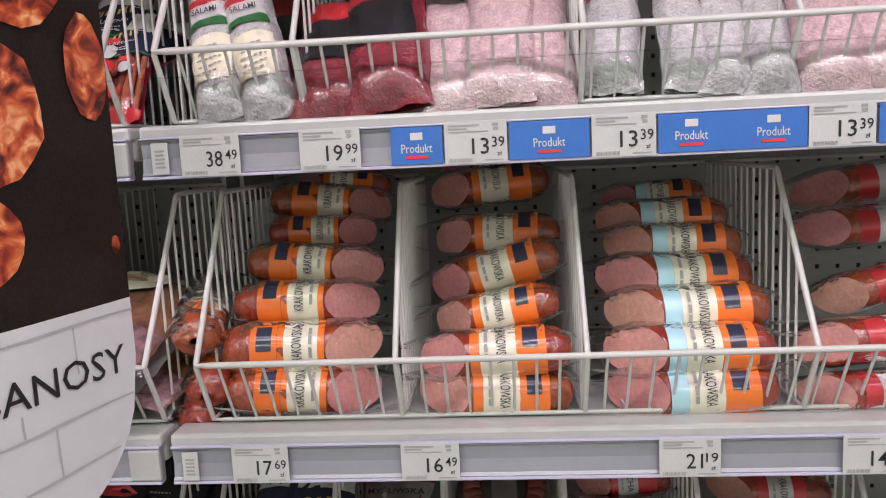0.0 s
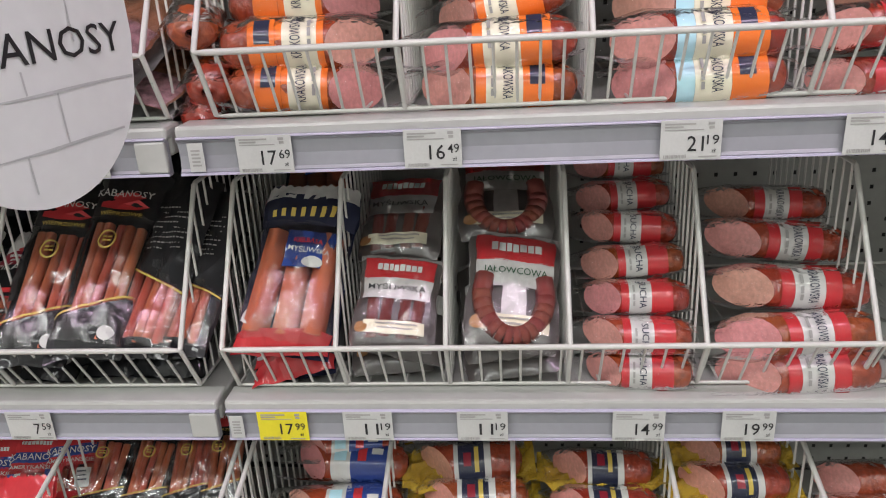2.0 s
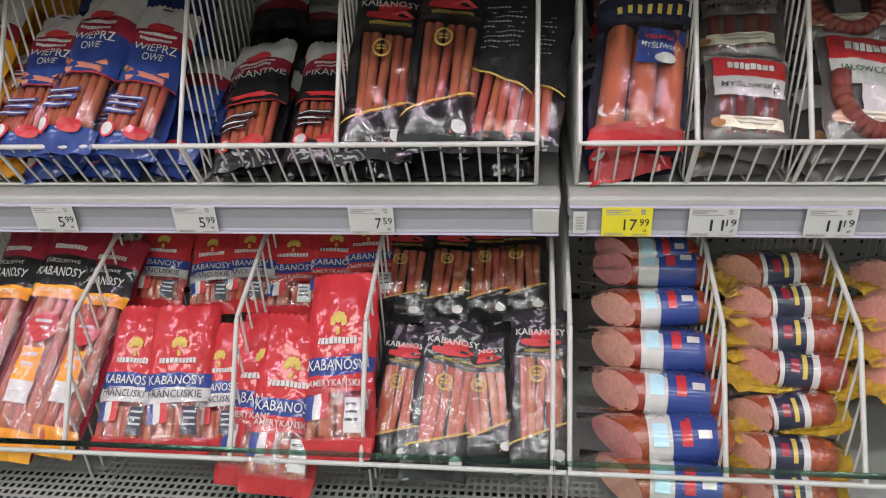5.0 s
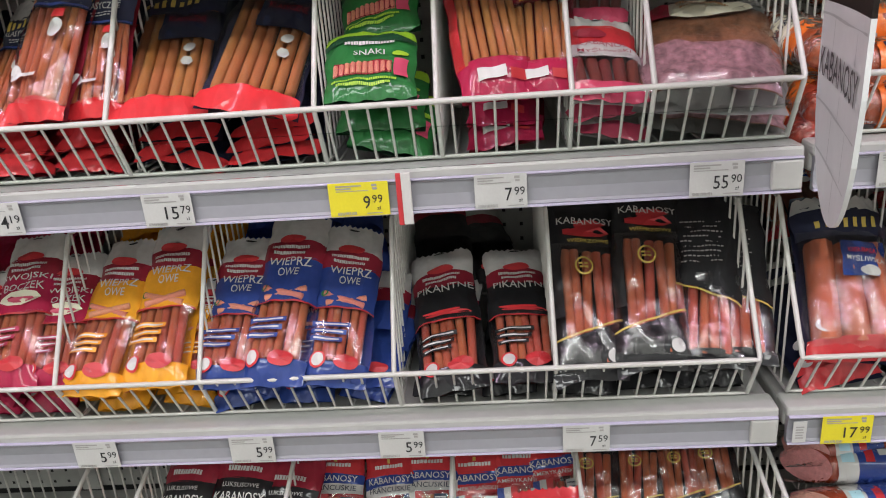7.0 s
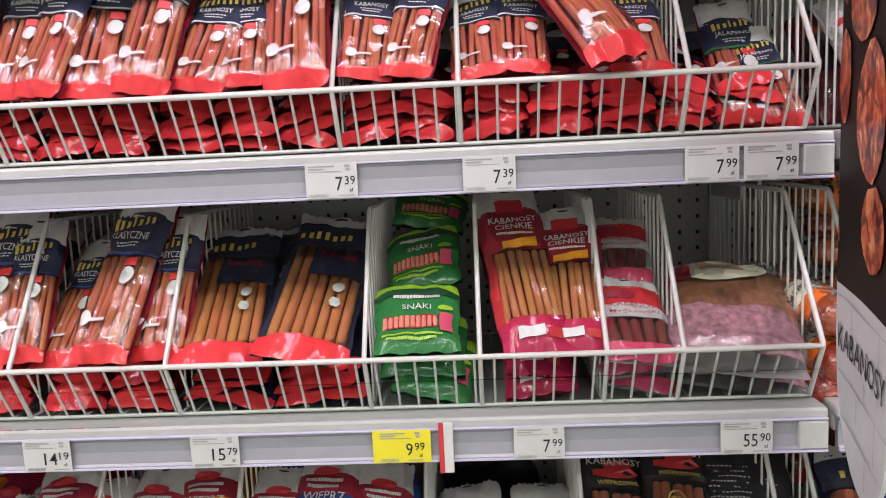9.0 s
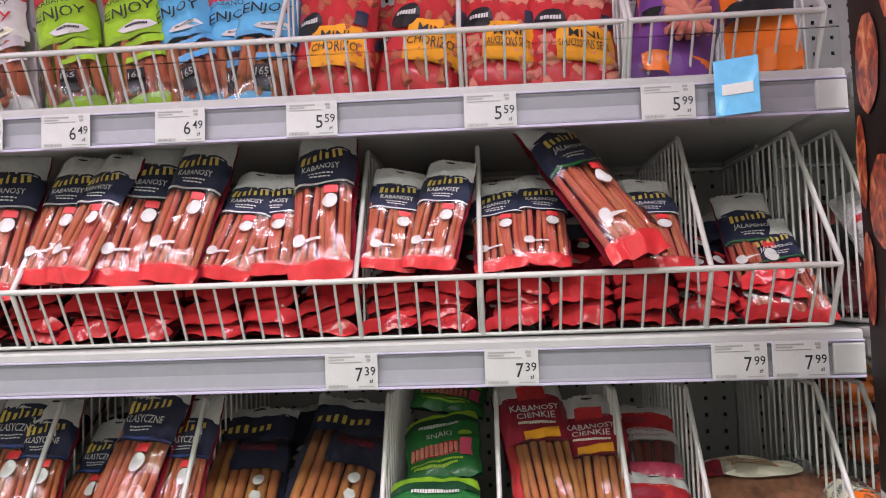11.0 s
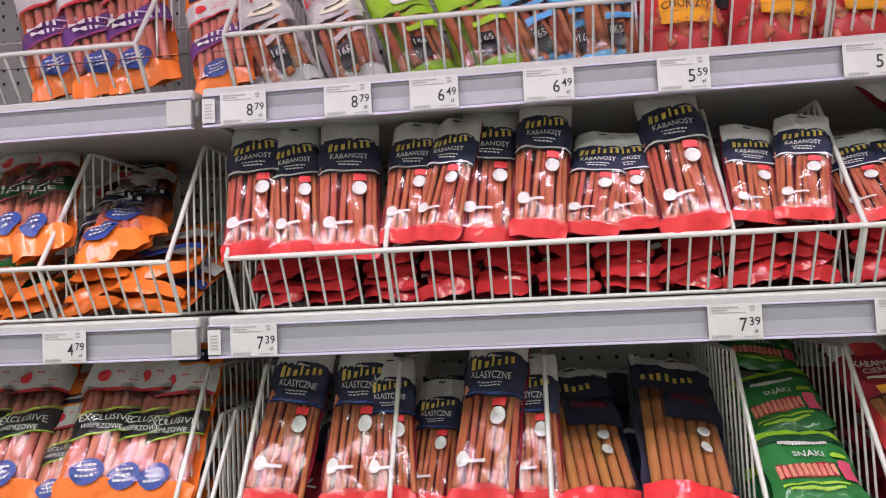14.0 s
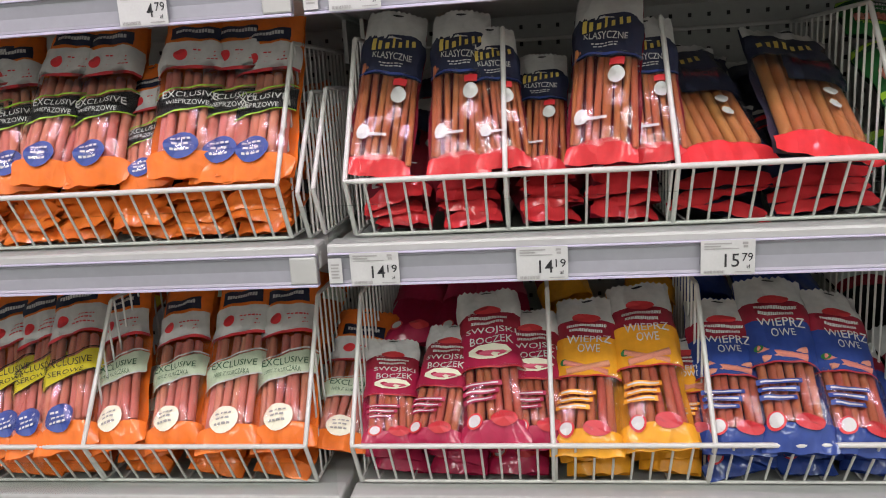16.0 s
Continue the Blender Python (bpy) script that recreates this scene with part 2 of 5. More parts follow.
part("lamp_strip", box_bm(-2.8, 0.9, 0.29, 0.32, 2.165, 2.178), TUBE, cab, "glowing canopy lamp tube")
# near-black, so the slots of the back panel read as shaded depth
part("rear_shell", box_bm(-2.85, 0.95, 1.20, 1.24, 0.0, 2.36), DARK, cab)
for x in (-2.862, 0.93):
    part("side_wall", box_bm(x, x + 0.03, 0.46, 1.2, 0.14, 2.2), STEEL, cab)


def perforated(x0, x1, z0, z1, px, pz, hx, hz, plane):
    """A sheet with rows of slots cut through it."""
    xs, zs = [], []
    for lo, hi, p, h, out in ((x0, x1, px, hx, xs), (z0, z1, pz, hz, zs)):
        k = int((hi - lo) / p)
        out.append(lo)
        for i in range(k):
            c = lo + (i + 0.5) * p
            out += [c - h / 2, c + h / 2]
        out.append(hi)
    v = [plane(x, z) for z in zs for x in xs]
    w = len(xs)
    f = [(j * w + i, j * w + i + 1, (j + 1) * w + i + 1, (j + 1) * w + i) for j in range(len(zs) - 1) for i in range(w - 1) if not (i % 2 and j % 2)]
    return v, f


v, f = perforated(-2.84, 0.93, 0.42, 2.17, 0.030, 0.027, 0.0055, 0.0065, lambda x, z: (x, BACK, z))
attach("back_panel", mesh_of("back_panel", v, f, BACKM), cab, None, "perforated off-white steel back panel")
v, f = perforated(-2.84, 0.93, 0.0, 0.10, 0.011, 0.011, 0.0065, 0.0065, lambda x, s: (x, 0.506 + s * 1.2, 0.458 - s * 0.15))
attach("air_grille", mesh_of("air_grille", v, f, STEEL), cab, None, "white honeycomb air return grille")
# thin dark sheet on the deck: shade below the grille, put in as colour
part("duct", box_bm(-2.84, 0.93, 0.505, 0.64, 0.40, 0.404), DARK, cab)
for x0, x1 in ((-2.81, -1.585), (-1.575, -0.372), (-0.362, 0.9)):
    pane = thing("front_barrier", "low clear glass barrier with a green polished edge", "glass", "front barriers")
    pane_ob = part("pane", box_bm(x0, x1, 0.497, 0.503, 0.452, 0.598), ACRYLIC, pane)
    pane_ob.visible_shadow = False
    part("edge", box_bm(x0, x1, 0.4965, 0.5035, 0.5985, 0.601), GLASSEDGE, pane, "green polished glass edge")
for x in (-1.58, -0.367):
    clip = thing("glass_clip", "small clear plastic clip joining glass panes", "clip", "glass clips")
    part("body", box_bm(x - 0.008, x + 0.008, 0.491, 0.509, 0.57, 0.604, 0.003), ACRYLIC, clip)


def shelf(bay, z):
    x0, x1 = BAYS[bay]
    ob = thing("shelf", "white enamelled steel shelf with grey price rail", "shelf", "cooler shelves")
    part("plate", box_bm(x0, x1, FRONT + 0.012, BACK - 0.004, z + 0.018, z + 0.046, 0.004), STEEL, ob)
    part("lip", box_bm(x0, x1, FRONT + 0.001, FRONT + 0.04, z + 0.037, z + 0.052, 0.004), STEEL, ob)
    bm = bmesh.new()
    prof = [(0.010, 0.0), (0.002, 0.0), (0.0, 0.003), (0.0025, 0.006), (0.0045, 0.020), (0.0025, 0.034), (0.0, 0.037), (0.002, 0.040), (0.011, 0.040)]
    rows = [[bm.verts.new((x, FRONT + p[0] - 0.002, z + p[1])) for p in prof] for x in (x0 + 0.002, x1 - 0.002)]
    for i in range(len(prof)):
        j = (i + 1) % len(prof)
        bm.faces.new((rows[0][i], rows[1][i], rows[1][j], rows[0][j]))
    bm.faces.new(rows[0]), bm.faces.new(rows[1][::-1])
    bmesh.ops.recalc_face_normals(bm, faces=bm.faces[:])
    rail = part("price_rail", bm, RAIL, ob, "grey plastic price rail")
    part("rail_edge", box_bm(x0 + 0.002, x1 - 0.002, FRONT - 0.0035, FRONT + 0.006, z - 0.001, z + 0.002, 0.0006), EDGE, rail, "lilac-white lower rail edge")
    part("rail_edge", box_bm(x0 + 0.002, x1 - 0.002, FRONT - 0.0035, FRONT + 0.006, z + 0.0385, z + 0.0405, 0.0006), EDGE, rail, "white upper rail edge")
    part("end_cap", box_bm(x1 - 0.036, x1 - 0.002, FRONT - 0.004, FRONT + 0.004, z + 0.003, z + 0.037, 0.002), STEEL, rail, "white plastic rail end cap")
    for x in (x0 + 0.005, x1 - 0.011):
        part("bracket", box_bm(x, x + 0.006, FRONT + 0.27, BACK - 0.004, z - 0.045, z + 0.018), STEEL, ob)
    return ob


for bay in BAYS:
    for z in RAILZ.values():
        shelf(bay, z)
for x in (-2.83, -1.5725, -0.3605, 0.92):
    post = thing("slotted_upright", "slotted white steel upright between shelf bays", "upright", "cooler uprights")
    part("channel", box_bm(x - 0.018, x + 0.018, BACK - 0.012, BACK - 0.002, 0.42, 2.17), STEEL, post)


# ---- wire baskets ----
def side_panel(parent, x, z, y0=0.727, yb=1.12, rise=0.172, set_back=0.118, drop=0.0):
    """Wire side: bottom rail, slanted front edge, top rail and uprights."""
    zr, zb = z + 0.117, z + 0.056 - drop
    pk = (x, y0 + set_back, zr + rise)
    rod("rail", (x, y0 + 0.035, zb), (x, yb, zb), 0.0022, parent)
    rod("rail", (x, y0, zr), pk, 0.0033, parent)
    rod("rail", pk, (x, yb, zr + rise), 0.003, parent)
    rod("rail", (x, y0 + 0.035, zb), (x, y0, zr), 0.003, parent)
    k = 16
    for i in range(1, k + 1):
        y = y0 + 0.035 + (yb - y0 - 0.035) * i / k
        top = zr + rise * min(1, (y - y0) / set_back)
        rod("wire", (x, y, zb), (x, y, top), 0.0016, parent)


def basket(level, x0, x1, dividers=(), label="white wire basket holding cured sausage packs"):
    z, drop = LEVEL[level], LEVEL[level] - RAILZ[level]
    zr, zb, yr, yf = z + 0.117, z + 0.056 - drop, 0.727, 0.762
    ob = thing("wire_basket", label, "basket", "wire baskets")
    rod("front_rim", (x0, yr, zr), (x1, yr, zr), 0.0036, ob)
    rod("rail", (x0, yf, zb), (x1, yf, zb), 0.0024, ob)
    rod("rail", (x0, 1.12, zr + 0.172), (x1, 1.12, zr + 0.172), 0.003, ob)
    rod("rail", (x0, 1.12, zb), (x1, 1.12, zb), 0.0024, ob)
    k = max(3, round((x1 - x0) / 0.0235))
    for i in range(1, k):
        x = x0 + (x1 - x0) * i / k
        rod("wire", (x, yf + 0.003, zb), (x, yr, zr), 0.0017, ob)
        if i % 2:
            rod("wire", (x, yf, zb), (x, 1.12, zb), 0.0016, ob)
    side_panel(ob, x0, z, drop=drop), side_panel(ob, x1, z, drop=drop)
    for x in dividers:
        d = thing("basket_divider", "white wire divider hooked into the basket", "divider", "basket dividers")
        side_panel(d, x, z, drop=drop)
    return ob


basket("s0", -1.535, -0.605, (-1.012, -0.797))
basket("s0", -0.600, -0.385)
basket("s0", -2.40, -1.655)
basket("s1", -1.540, -0.385, (-1.336, -0.926, -0.782, -0.525))
basket("s1", -2.40, -1.618, (-1.794,))
basket("s1", -0.331, 0.85, (-0.193, 0.085, 0.283))
basket("s2", -1.536, -0.374, (-1.345, -1.15, -0.908, -0.770, -0.621, -0.532))
basket("s2", -2.40, -1.620)
basket("s2", -0.319, 0.85, (-0.111, 0.082, 0.304))
basket("s3", -1.557, -0.396, (-1.30, -1.105, -0.850, -0.645))
basket("s3", -2.40, -1.619, (-1.929,))
basket("s3", -0.345, 0.85, (-0.208, -0.079, 0.063, 0.214, 0.397))


for x, lean in ((-1.598, 0.0), (-1.578, 0.004)):
    d = thing("spare_divider", "spare white wire divider stored between two baskets", "divider", "spare dividers")
    side_panel(d, x, LEVEL["s2"] - 0.012 + lean, 0.735, 1.05, 0.12, 0.10)


def deck_divider(x, lean):
    d = thing("deck_divider", "white wire divider standing on the cooler deck", "divider", "deck dividers")
    pts = [Vector((x, 0.555, 0.530)), Vector((x + lean * 0.3, 0.66, 0.680)), Vector((x + lean * 0.4, 0.80, 0.724)), Vector((x + lean, 1.12, 0.74))]
    for a, b in zip(pts, pts[1:]):
        rod("rail", a, b, 0.0034, d)
    rod("rail", (x, 0.56, 0.405), (x + lean, 1.12, 0.405), 0.0024, d)
    for i in range(1, 20):
        y = 0.56 + 0.56 * i / 20
        k = 0 if y < 0.66 else 1 if y < 0.80 else 2
        s = (y - pts[k].y) / (pts[k + 1].y - pts[k].y)
        xx = x + lean * (y - 0.56) / 0.56
        rod("wire", (xx, y, 0.405), (xx, y, pts[k].z + s * (pts[k + 1].z - pts[k].z)), 0.0017, d)


for x in (-1.62, -1.33, -1.238, -1.021, -0.790, -0.615, -0.373, -0.352, -0.165, -0.005, 0.19, 0.36):
    deck_divider(x, 0.0)
rim = thing("deck_rail", "white wire rail along the front of the deck", "rail")
rod("rail", (-2.8, 0.555, 0.530), (0.9, 0.555, 0.530), 0.0034, rim)
rod("rail", (-2.8, 0.56, 0.408), (0.9, 0.56, 0.408), 0.003, rim)

# low clear risers standing on the shelf lips
for bay, level in (("middle", "s0"), ("middle", "s1"), ("far", "s0"), ("far", "s1"), ("near", "s1"), ("middle", "s2"), ("far", "s2"), ("far", "s3")):
    x0, x1 = BAYS[bay]
    z = RAILZ[level]
    riser = thing("clear_riser", "low clear acrylic riser on the shelf edge", "riser", "clear risers")
    r_ob = part("pane", box_bm(x0 + 0.004, x1 - 0.004, 0.7295, 0.7315, z + 0.052, z + 0.098), ACRYLIC, riser)
    r_ob.visible_shadow = False
    part("edge", box_bm(x0 + 0.004, x1 - 0.004, 0.7293, 0.7317, z + 0.098, z + 0.0992), ACRYLIC, riser).visible_shadow = False

# ---- packs ----
STICKMESH = {k: tube_mesh("sausage_stick", m, 8) for k, m in STICK.items()}
KINDS = {}


class Pouch:
    """A pillow pouch lying in xy: width w, length h from the bottom seal (y = 0), thickness d."""

    def __init__(self, kind, label, category, w, h, d, back="white", flat=0.0):
        self.w, self.h, self.d, self.flat = w, h, d * 0.66, flat
        self.ob = thing(kind, label, category, label)
        self.rnd = random.Random(kind)
        self.ph = self.rnd.uniform(0, 6)
        self.panel = self.ob
        KINDS[kind] = self
        nx, ny = 8, 12
        v, f = [], []
        for j in range(ny + 1):
            for i in range(nx + 1):
                x, y = (i / nx - 0.5) * w, j / ny * h
                v.append((x * self.waist(y), y, self.top(x, y) * (-0.35 + 1.25 * max(0.0, 1 - (1 - j / ny) / 0.12)) - 0.0012))
        f = [(j * (nx + 1) + i, (j + 1) * (nx + 1) + i, (j + 1) * (nx + 1) + i + 1, j * (nx + 1) + i + 1) for j in range(ny) for i in range(nx)]
        attach("back", mesh_of("back", v, f, PRINT[back], True), self.ob)

    def top(self, x, y):
        u, t = min(1, abs(2 * x / self.w)), min(1, max(0, y / self.h))
        e = math.sin(min(1, t / 0.12) * math.pi / 2) * (0.5 + 0.5 * math.sin(min(1, (1 - t) / 0.22) * math.pi / 2))
        p = (1 - u ** 3) ** 0.7
        rim = 0.35 + 0.65 * max(u, 1 - min(1, min(t, 1 - t) / 0.3))
        fold = 0.0020 * abs(math.sin(x * 46 + y * 31 + self.ph)) + 0.0017 * abs(math.sin(x * -63 + y * 42 + 2 * self.ph)) + 0.0010 * abs(math.sin(x * 118 + y * 83 + 3 * self.ph))
        return self.d * e * p + fold * rim + 0.0016 * math.sin(x * 210 + y * 60 + self.ph) * (1 - e * 0.6) + 0.0009 * math.sin(y * 260 - x * 90 + self.ph)

    def waist(self, y):
        """The pack's edge runs in and out a little along its length."""
        return 1 + 0.035 * math.sin(y * 62 + self.ph) + 0.02 * math.sin(y * 151 + 2 * self.ph)

    def patch(self, name, y0, y1, material, x0=-1.0, x1=1.0, lift=0.0, ragged=0.0, nx=12, bow=0.0, slant=0.0):
        w2 = self.w / 2
        ny = max(2, int((y1 - y0) * self.h / 0.012) + 1)
        v, f = [], []
        for j in range(ny + 1):
            for i in range(nx + 1):
                u = x0 + (x1 - x0) * i / nx
                t = y0 + (y1 - y0) * j / ny
                x, y = u * w2, t * self.h + bow * (1 - u * u) * self.h * (1 if j == ny else 0 if j == 0 else j / ny) + slant * u * self.h
                if ragged and j == ny:
                    y += ragged * (0.5 if i % 2 else -0.5)
                v.append((x * self.waist(y), y, self.top(x, min(max(y, 0), self.h)) + lift))
        f = [(j * (nx + 1) + i, j * (nx + 1) + i + 1, (j + 1) * (nx + 1) + i + 1, (j + 1) * (nx + 1) + i) for j in range(ny) for i in range(nx)]
        sub = name in ("brand_mark", "gold_line", "text_tag", "band_line", "red_line", "label_edge", "stripe")
        o = attach(name, mesh_of(name, v, f, material, True), self.panel if sub else self.ob)
        if name.endswith(("_panel", "_plate", "_band", "_front", "_top", "_tag")) and not sub:
            self.panel = o
        return o

    def sticks(self, y0, y1, n, tone, spread=0.86, messy=0.004):
        r = self.w * spread / n / 2
        for i in range(n):
            x = (i + 0.5 - n / 2) * 2 * r
            a = Vector((x + self.rnd.uniform(-messy, messy), y0 * self.h + self.rnd.uniform(0, 0.006), 0))
            b = Vector((x + self.rnd.uniform(-messy, messy), y1 * self.h - self.rnd.uniform(0, 0.006), 0))
            for p in (a, b):
                p.z = max(0.35 * self.d, self.top(x, (y0 + y1) / 2 * self.h) - r) - 0.001
            rod("sausage_stick", a, b, r * 0.97, self.ob, STICKMESH[tone])

    def film(self, y0, y1):
        o = self.patch("film", y0, y1, FILM, lift=0.0026, nx=14)
        r = self.rnd
        for vert in o.data.vertices:
            vert.co.z += r.uniform(-0.0007, 0.0014) + 0.0016 * math.sin(vert.co.x * 150 + vert.co.y * 95 + self.ph)
            vert.co.x += r.uniform(-0.0012, 0.0012)
            vert.co.y += r.uniform(-0.002, 0.002)
        o.visible_shadow = False

    def word(self, text, x, y, wide, high, colour="white"):
        me = text_mesh(text, x * self.w / 2, y * self.h, wide * self.w, high * self.h, INK[colour], lambda a, b: self.top(a, min(max(b, 0), self.h)) + 0.0048)
        attach("lettering", me, self.panel)

    def spot(self, name, x, y, rx, ry, colour, sides=18, turn=0.0, lift=0.0028):
        v = [(x * self.w / 2, y * self.h)]
        for i in range(sides):
            a = 2 * math.pi * i / sides + turn
            v.append((x * self.w / 2 + rx * self.w * math.cos(a), y * self.h + ry * self.h * math.sin(a)))
        v = [(a, b, self.top(a, min(max(b, 0), self.h)) + lift) for a, b in v]
        attach(name, mesh_of(name, v, [(0, 1 + i, 1 + (i + 1) % sides) for i in range(sides)], INK[colour]), self.ob)

    def hoop(self, name, x, y, rx, ry, colour, sides=24, inner=0.82):
        """A thin printed ring."""
        v = []
        for i in range(sides):
            a = 2 * math.pi * i / sides
            for k in (1.0, inner):
                px, py = x * self.w / 2 + k * rx * self.w * math.cos(a), y * self.h + k * ry * self.h * math.sin(a)
                v.append((px, py, self.top(px, py) + 0.0042))
        f = [(2 * i, (2 * i + 2) % (2 * sides), (2 * i + 3) % (2 * sides), 2 * i + 1) for i in range(sides)]
        attach(name, mesh_of(name, v, f, INK[colour]), self.ob)

    def bars(self, x, y, wide, n, colour, step=0.016, high=0.006):
        v, f = [], []
        r = random.Random(f"{x}{y}{wide}{n}")
        for k in range(n):
            a, b = x - wide * (1 - 0.15 * (k % 2)), x + wide * (1 - 0.2 * (k % 3 == 1))
            big = high * self.h > 0.0025
            unit = min(0.42 * (b - a), high * self.h / self.w * (1.3 if big else 5.0))
            while a < b - unit * 0.3:
                c = min(b, a + unit * r.uniform(0.6, 1.15))
                lift = high * r.uniform(-0.06, 0.06) if big else 0.0
                o = len(v)
                for i in range(3):
                    px = (a + (c - a) * i / 2) * self.w / 2
                    for py in ((y - k * step + lift) * self.h, (y - k * step + high + lift) * self.h):
                        v.append((px, py, self.top(px, min(max(py, 0), self.h)) + 0.0034))
                f += [(o + 2 * i, o + 2 * i + 2, o + 2 * i + 3, o + 2 * i + 1) for i in range(2)]
                a = c + unit * (0.22 if big else 0.3)
        attach("small_print", mesh_of("small_print", v, f, INK[colour]), self.panel)

    def header(self, y0, colour="white", y1=1.0):
        self.patch("header", y0, y1, PRINT[colour], ragged=0.003, nx=22, lift=0.0008)
        self.spot("hang_hole", 0, min(0.965, y1 - 0.035), 0.09, 0.008, "black")

    def seal(self, y1, colour, bow=0.0):
        self.patch("bottom_seal", -0.01, y1, PRINT[colour], bow=bow, nx=18)


def krakus(kind, label, tone, tag, L, w, stripe):
    p = Pouch(kind, label, "sausage pack", w, L, 0.020, "maroon")
    p.seal(0.075, "coral", 0.012)
    p.sticks(0.06, 0.66, 9, tone, 0.93, 0.004)
    p.film(0.06, 0.58)
    p.patch("label_panel", 0.56, 0.81, PRINT["navy"], lift=0.0012, bow=0.02)
    p.patch("stripe", 0.565, 0.578, INK[stripe], lift=0.003)
    for a, b, c in ((-0.66, 0.12, 0.80), (-0.47, 0.10, 0.785), (-0.26, 0.12, 0.772), (-0.04, 0.07, 0.795), (0.14, 0.10, 0.772), (0.36, 0.09, 0.782), (0.55, 0.11, 0.772)):
        p.patch("brand_mark", 0.732, c, INK["gold"], a, a + b, 0.0032, nx=2, slant=0.03)
    p.word(tag, 0.0, 0.675, 0.62, 0.042, "white" if stripe != "red" else "coral")
    p.bars(0, 0.63, 0.4, 2, "white", 0.02, 0.008)
    p.header(0.80)
    p.spot("sticker", 0.35, 0.44, 0.12, 0.05, "white")
    p.patch("sticker", 0.495, 0.54, INK["coral"], 0.15, 0.58, 0.003, nx=4)
    p.spot("sticker", -0.55, 0.2, 0.10, 0.042, "white")
    p.patch("sticker", 0.185, 0.205, INK["white"], -0.4, 0.15, 0.003, nx=4)


krakus("kabanosy_red", "clear pack of thin red kabanos with navy label and red foot", "red", "KABANOSY", 0.20, 0.074, "white")
krakus("kabanosy_green", "clear pack of thin kabanos with dark label and green stripe", "red", "JALAPENO", 0.20, 0.074, "green")
krakus("kabanosy_classic", "clear pack of brown kabanos with navy label and red foot", "brown", "KLASYCZNE", 0.23, 0.080, "blue")

p = Pouch("kabanosy_flat", "flat clear pack of straight amber kabanos with navy label", "sausage pack", 0.112, 0.20, 0.014, "navy")
p.seal(0.09, "coral", 0.02)
p.sticks(0.10, 0.80, 7, "amber", 0.86, 0.001)
p.film(0.09, 0.72)
p.patch("label_panel", 0.74, 0.92, PRINT["navy"], lift=0.0012, slant=0.02)
p.patch("label_panel", 0.52, 0.75, PRINT["navy"], -0.35, 0.95, 0.0016)
for a in (-0.85, -0.64, -0.46, -0.25, -0.05, 0.14, 0.32):
    p.patch("brand_mark", 0.78, 0.83 + 0.01 * math.sin(a * 40), INK["gold"], a, a + 0.10, 0.0034, nx=2, slant=0.02)
p.word("KLASYCZNE", 0.25, 0.66, 0.42, 0.045, "maroon")
p.header(0.92)
p.spot("sticker", 0.42, 0.44, 0.07, 0.036, "white")
p.spot("sticker", 0.42, 0.34, 0.07, 0.036, "white", 6)

p = Pouch("snack_green", "green tray of small sausage snacks", "snack pack", 0.112, 0.115, 0.024, "darkgreen")
p.patch("tray_lid", 0.0, 1.0, PRINT["green"], nx=16)
p.patch("light_band", 0.78, 0.97, PRINT["lime"], lift=0.0012, bow=0.0)
p.patch("dark_band", 0.76, 0.83, PRINT["darkgreen"], lift=0.0022, bow=0.05)
p.word("SNAKI", 0, 0.55, 0.34, 0.075)
p.bars(0, 0.70, 0.55, 1, "white", 0.02, 0.045)
p.patch("window", 0.25, 0.44, PRINT["maroon"], -0.78, 0.5, 0.002)
for i in range(10):
    rod("snack_stick", (-0.041 + i * 0.0072, 0.030, p.top(-0.04 + i * 0.0072, 0.04) + 0.001), (-0.041 + i * 0.0072, 0.048, p.top(-0.04 + i * 0.0072, 0.04) + 0.001), 0.0034, p.ob, STICKMESH["pale"])
p.spot("sticker", 0.68, 0.56, 0.09, 0.05, "lime")
p.patch("sticker", 0.2, 0.46, INK["pink"], 0.55, 0.85, 0.0036, nx=4)
p.bars(-0.1, 0.14, 0.7, 2, "lime", 0.06, 0.03)

p = Pouch("kabanosy_maroon", "maroon pack of thin orange kabanos with white top", "sausage pack", 0.092, 0.23, 0.022, "maroon")
p.patch("bottom_print", -0.01, 0.17, PRINT["magenta"], nx=16)
p.sticks(0.15, 0.58, 7, "amber", 0.78, 0.003)
p.film(0.15, 0.57)
p.patch("side_band", 0.15, 0.57, PRINT["red"], -1.0, -0.78, 0.001, nx=4)
p.patch("label_panel", 0.56, 0.83, PRINT["maroon"], lift=0.0012)
p.patch("gold_tag", 0.57, 0.625, PRINT["amber"], -0.45, 0.6, 0.0026, slant=0.02)
p.word("KABANOSY", 0.0, 0.745, 0.72, 0.035)
p.word("CIENKIE", 0.0, 0.70, 0.56, 0.035)
p.bars(0, 0.655, 0.55, 1, "cream", 0.02, 0.014)
p.header(0.82)
p.patch("brand_mark", 0.80, 0.88, PRINT["red"], -0.42, 0.42, 0.003, bow=0.01)
p.patch("sticker", 0.06, 0.11, INK["white"], -0.55, 0.2, 0.003)
p.patch("sticker", 0.05, 0.09, INK["red"], 0.3, 0.7, 0.003)

p = Pouch("kabanos_small", "small white and red pack of dark kabanos", "sausage pack", 0.088, 0.13, 0.02, "white")
p.patch("bottom_print", 0.0, 0.16, PRINT["pink"], nx=14)
p.sticks(0.14, 0.5, 5, "dark", 0.8)
p.film(0.12, 0.48)
p.patch("label_panel", 0.46, 0.64, PRINT["white"], lift=0.001)
p.patch("red_panel", 0.63, 0.86, PRINT["red"], lift=0.0012)
p.word("KABANOS", -0.05, 0.59, 0.62, 0.055, "maroon")
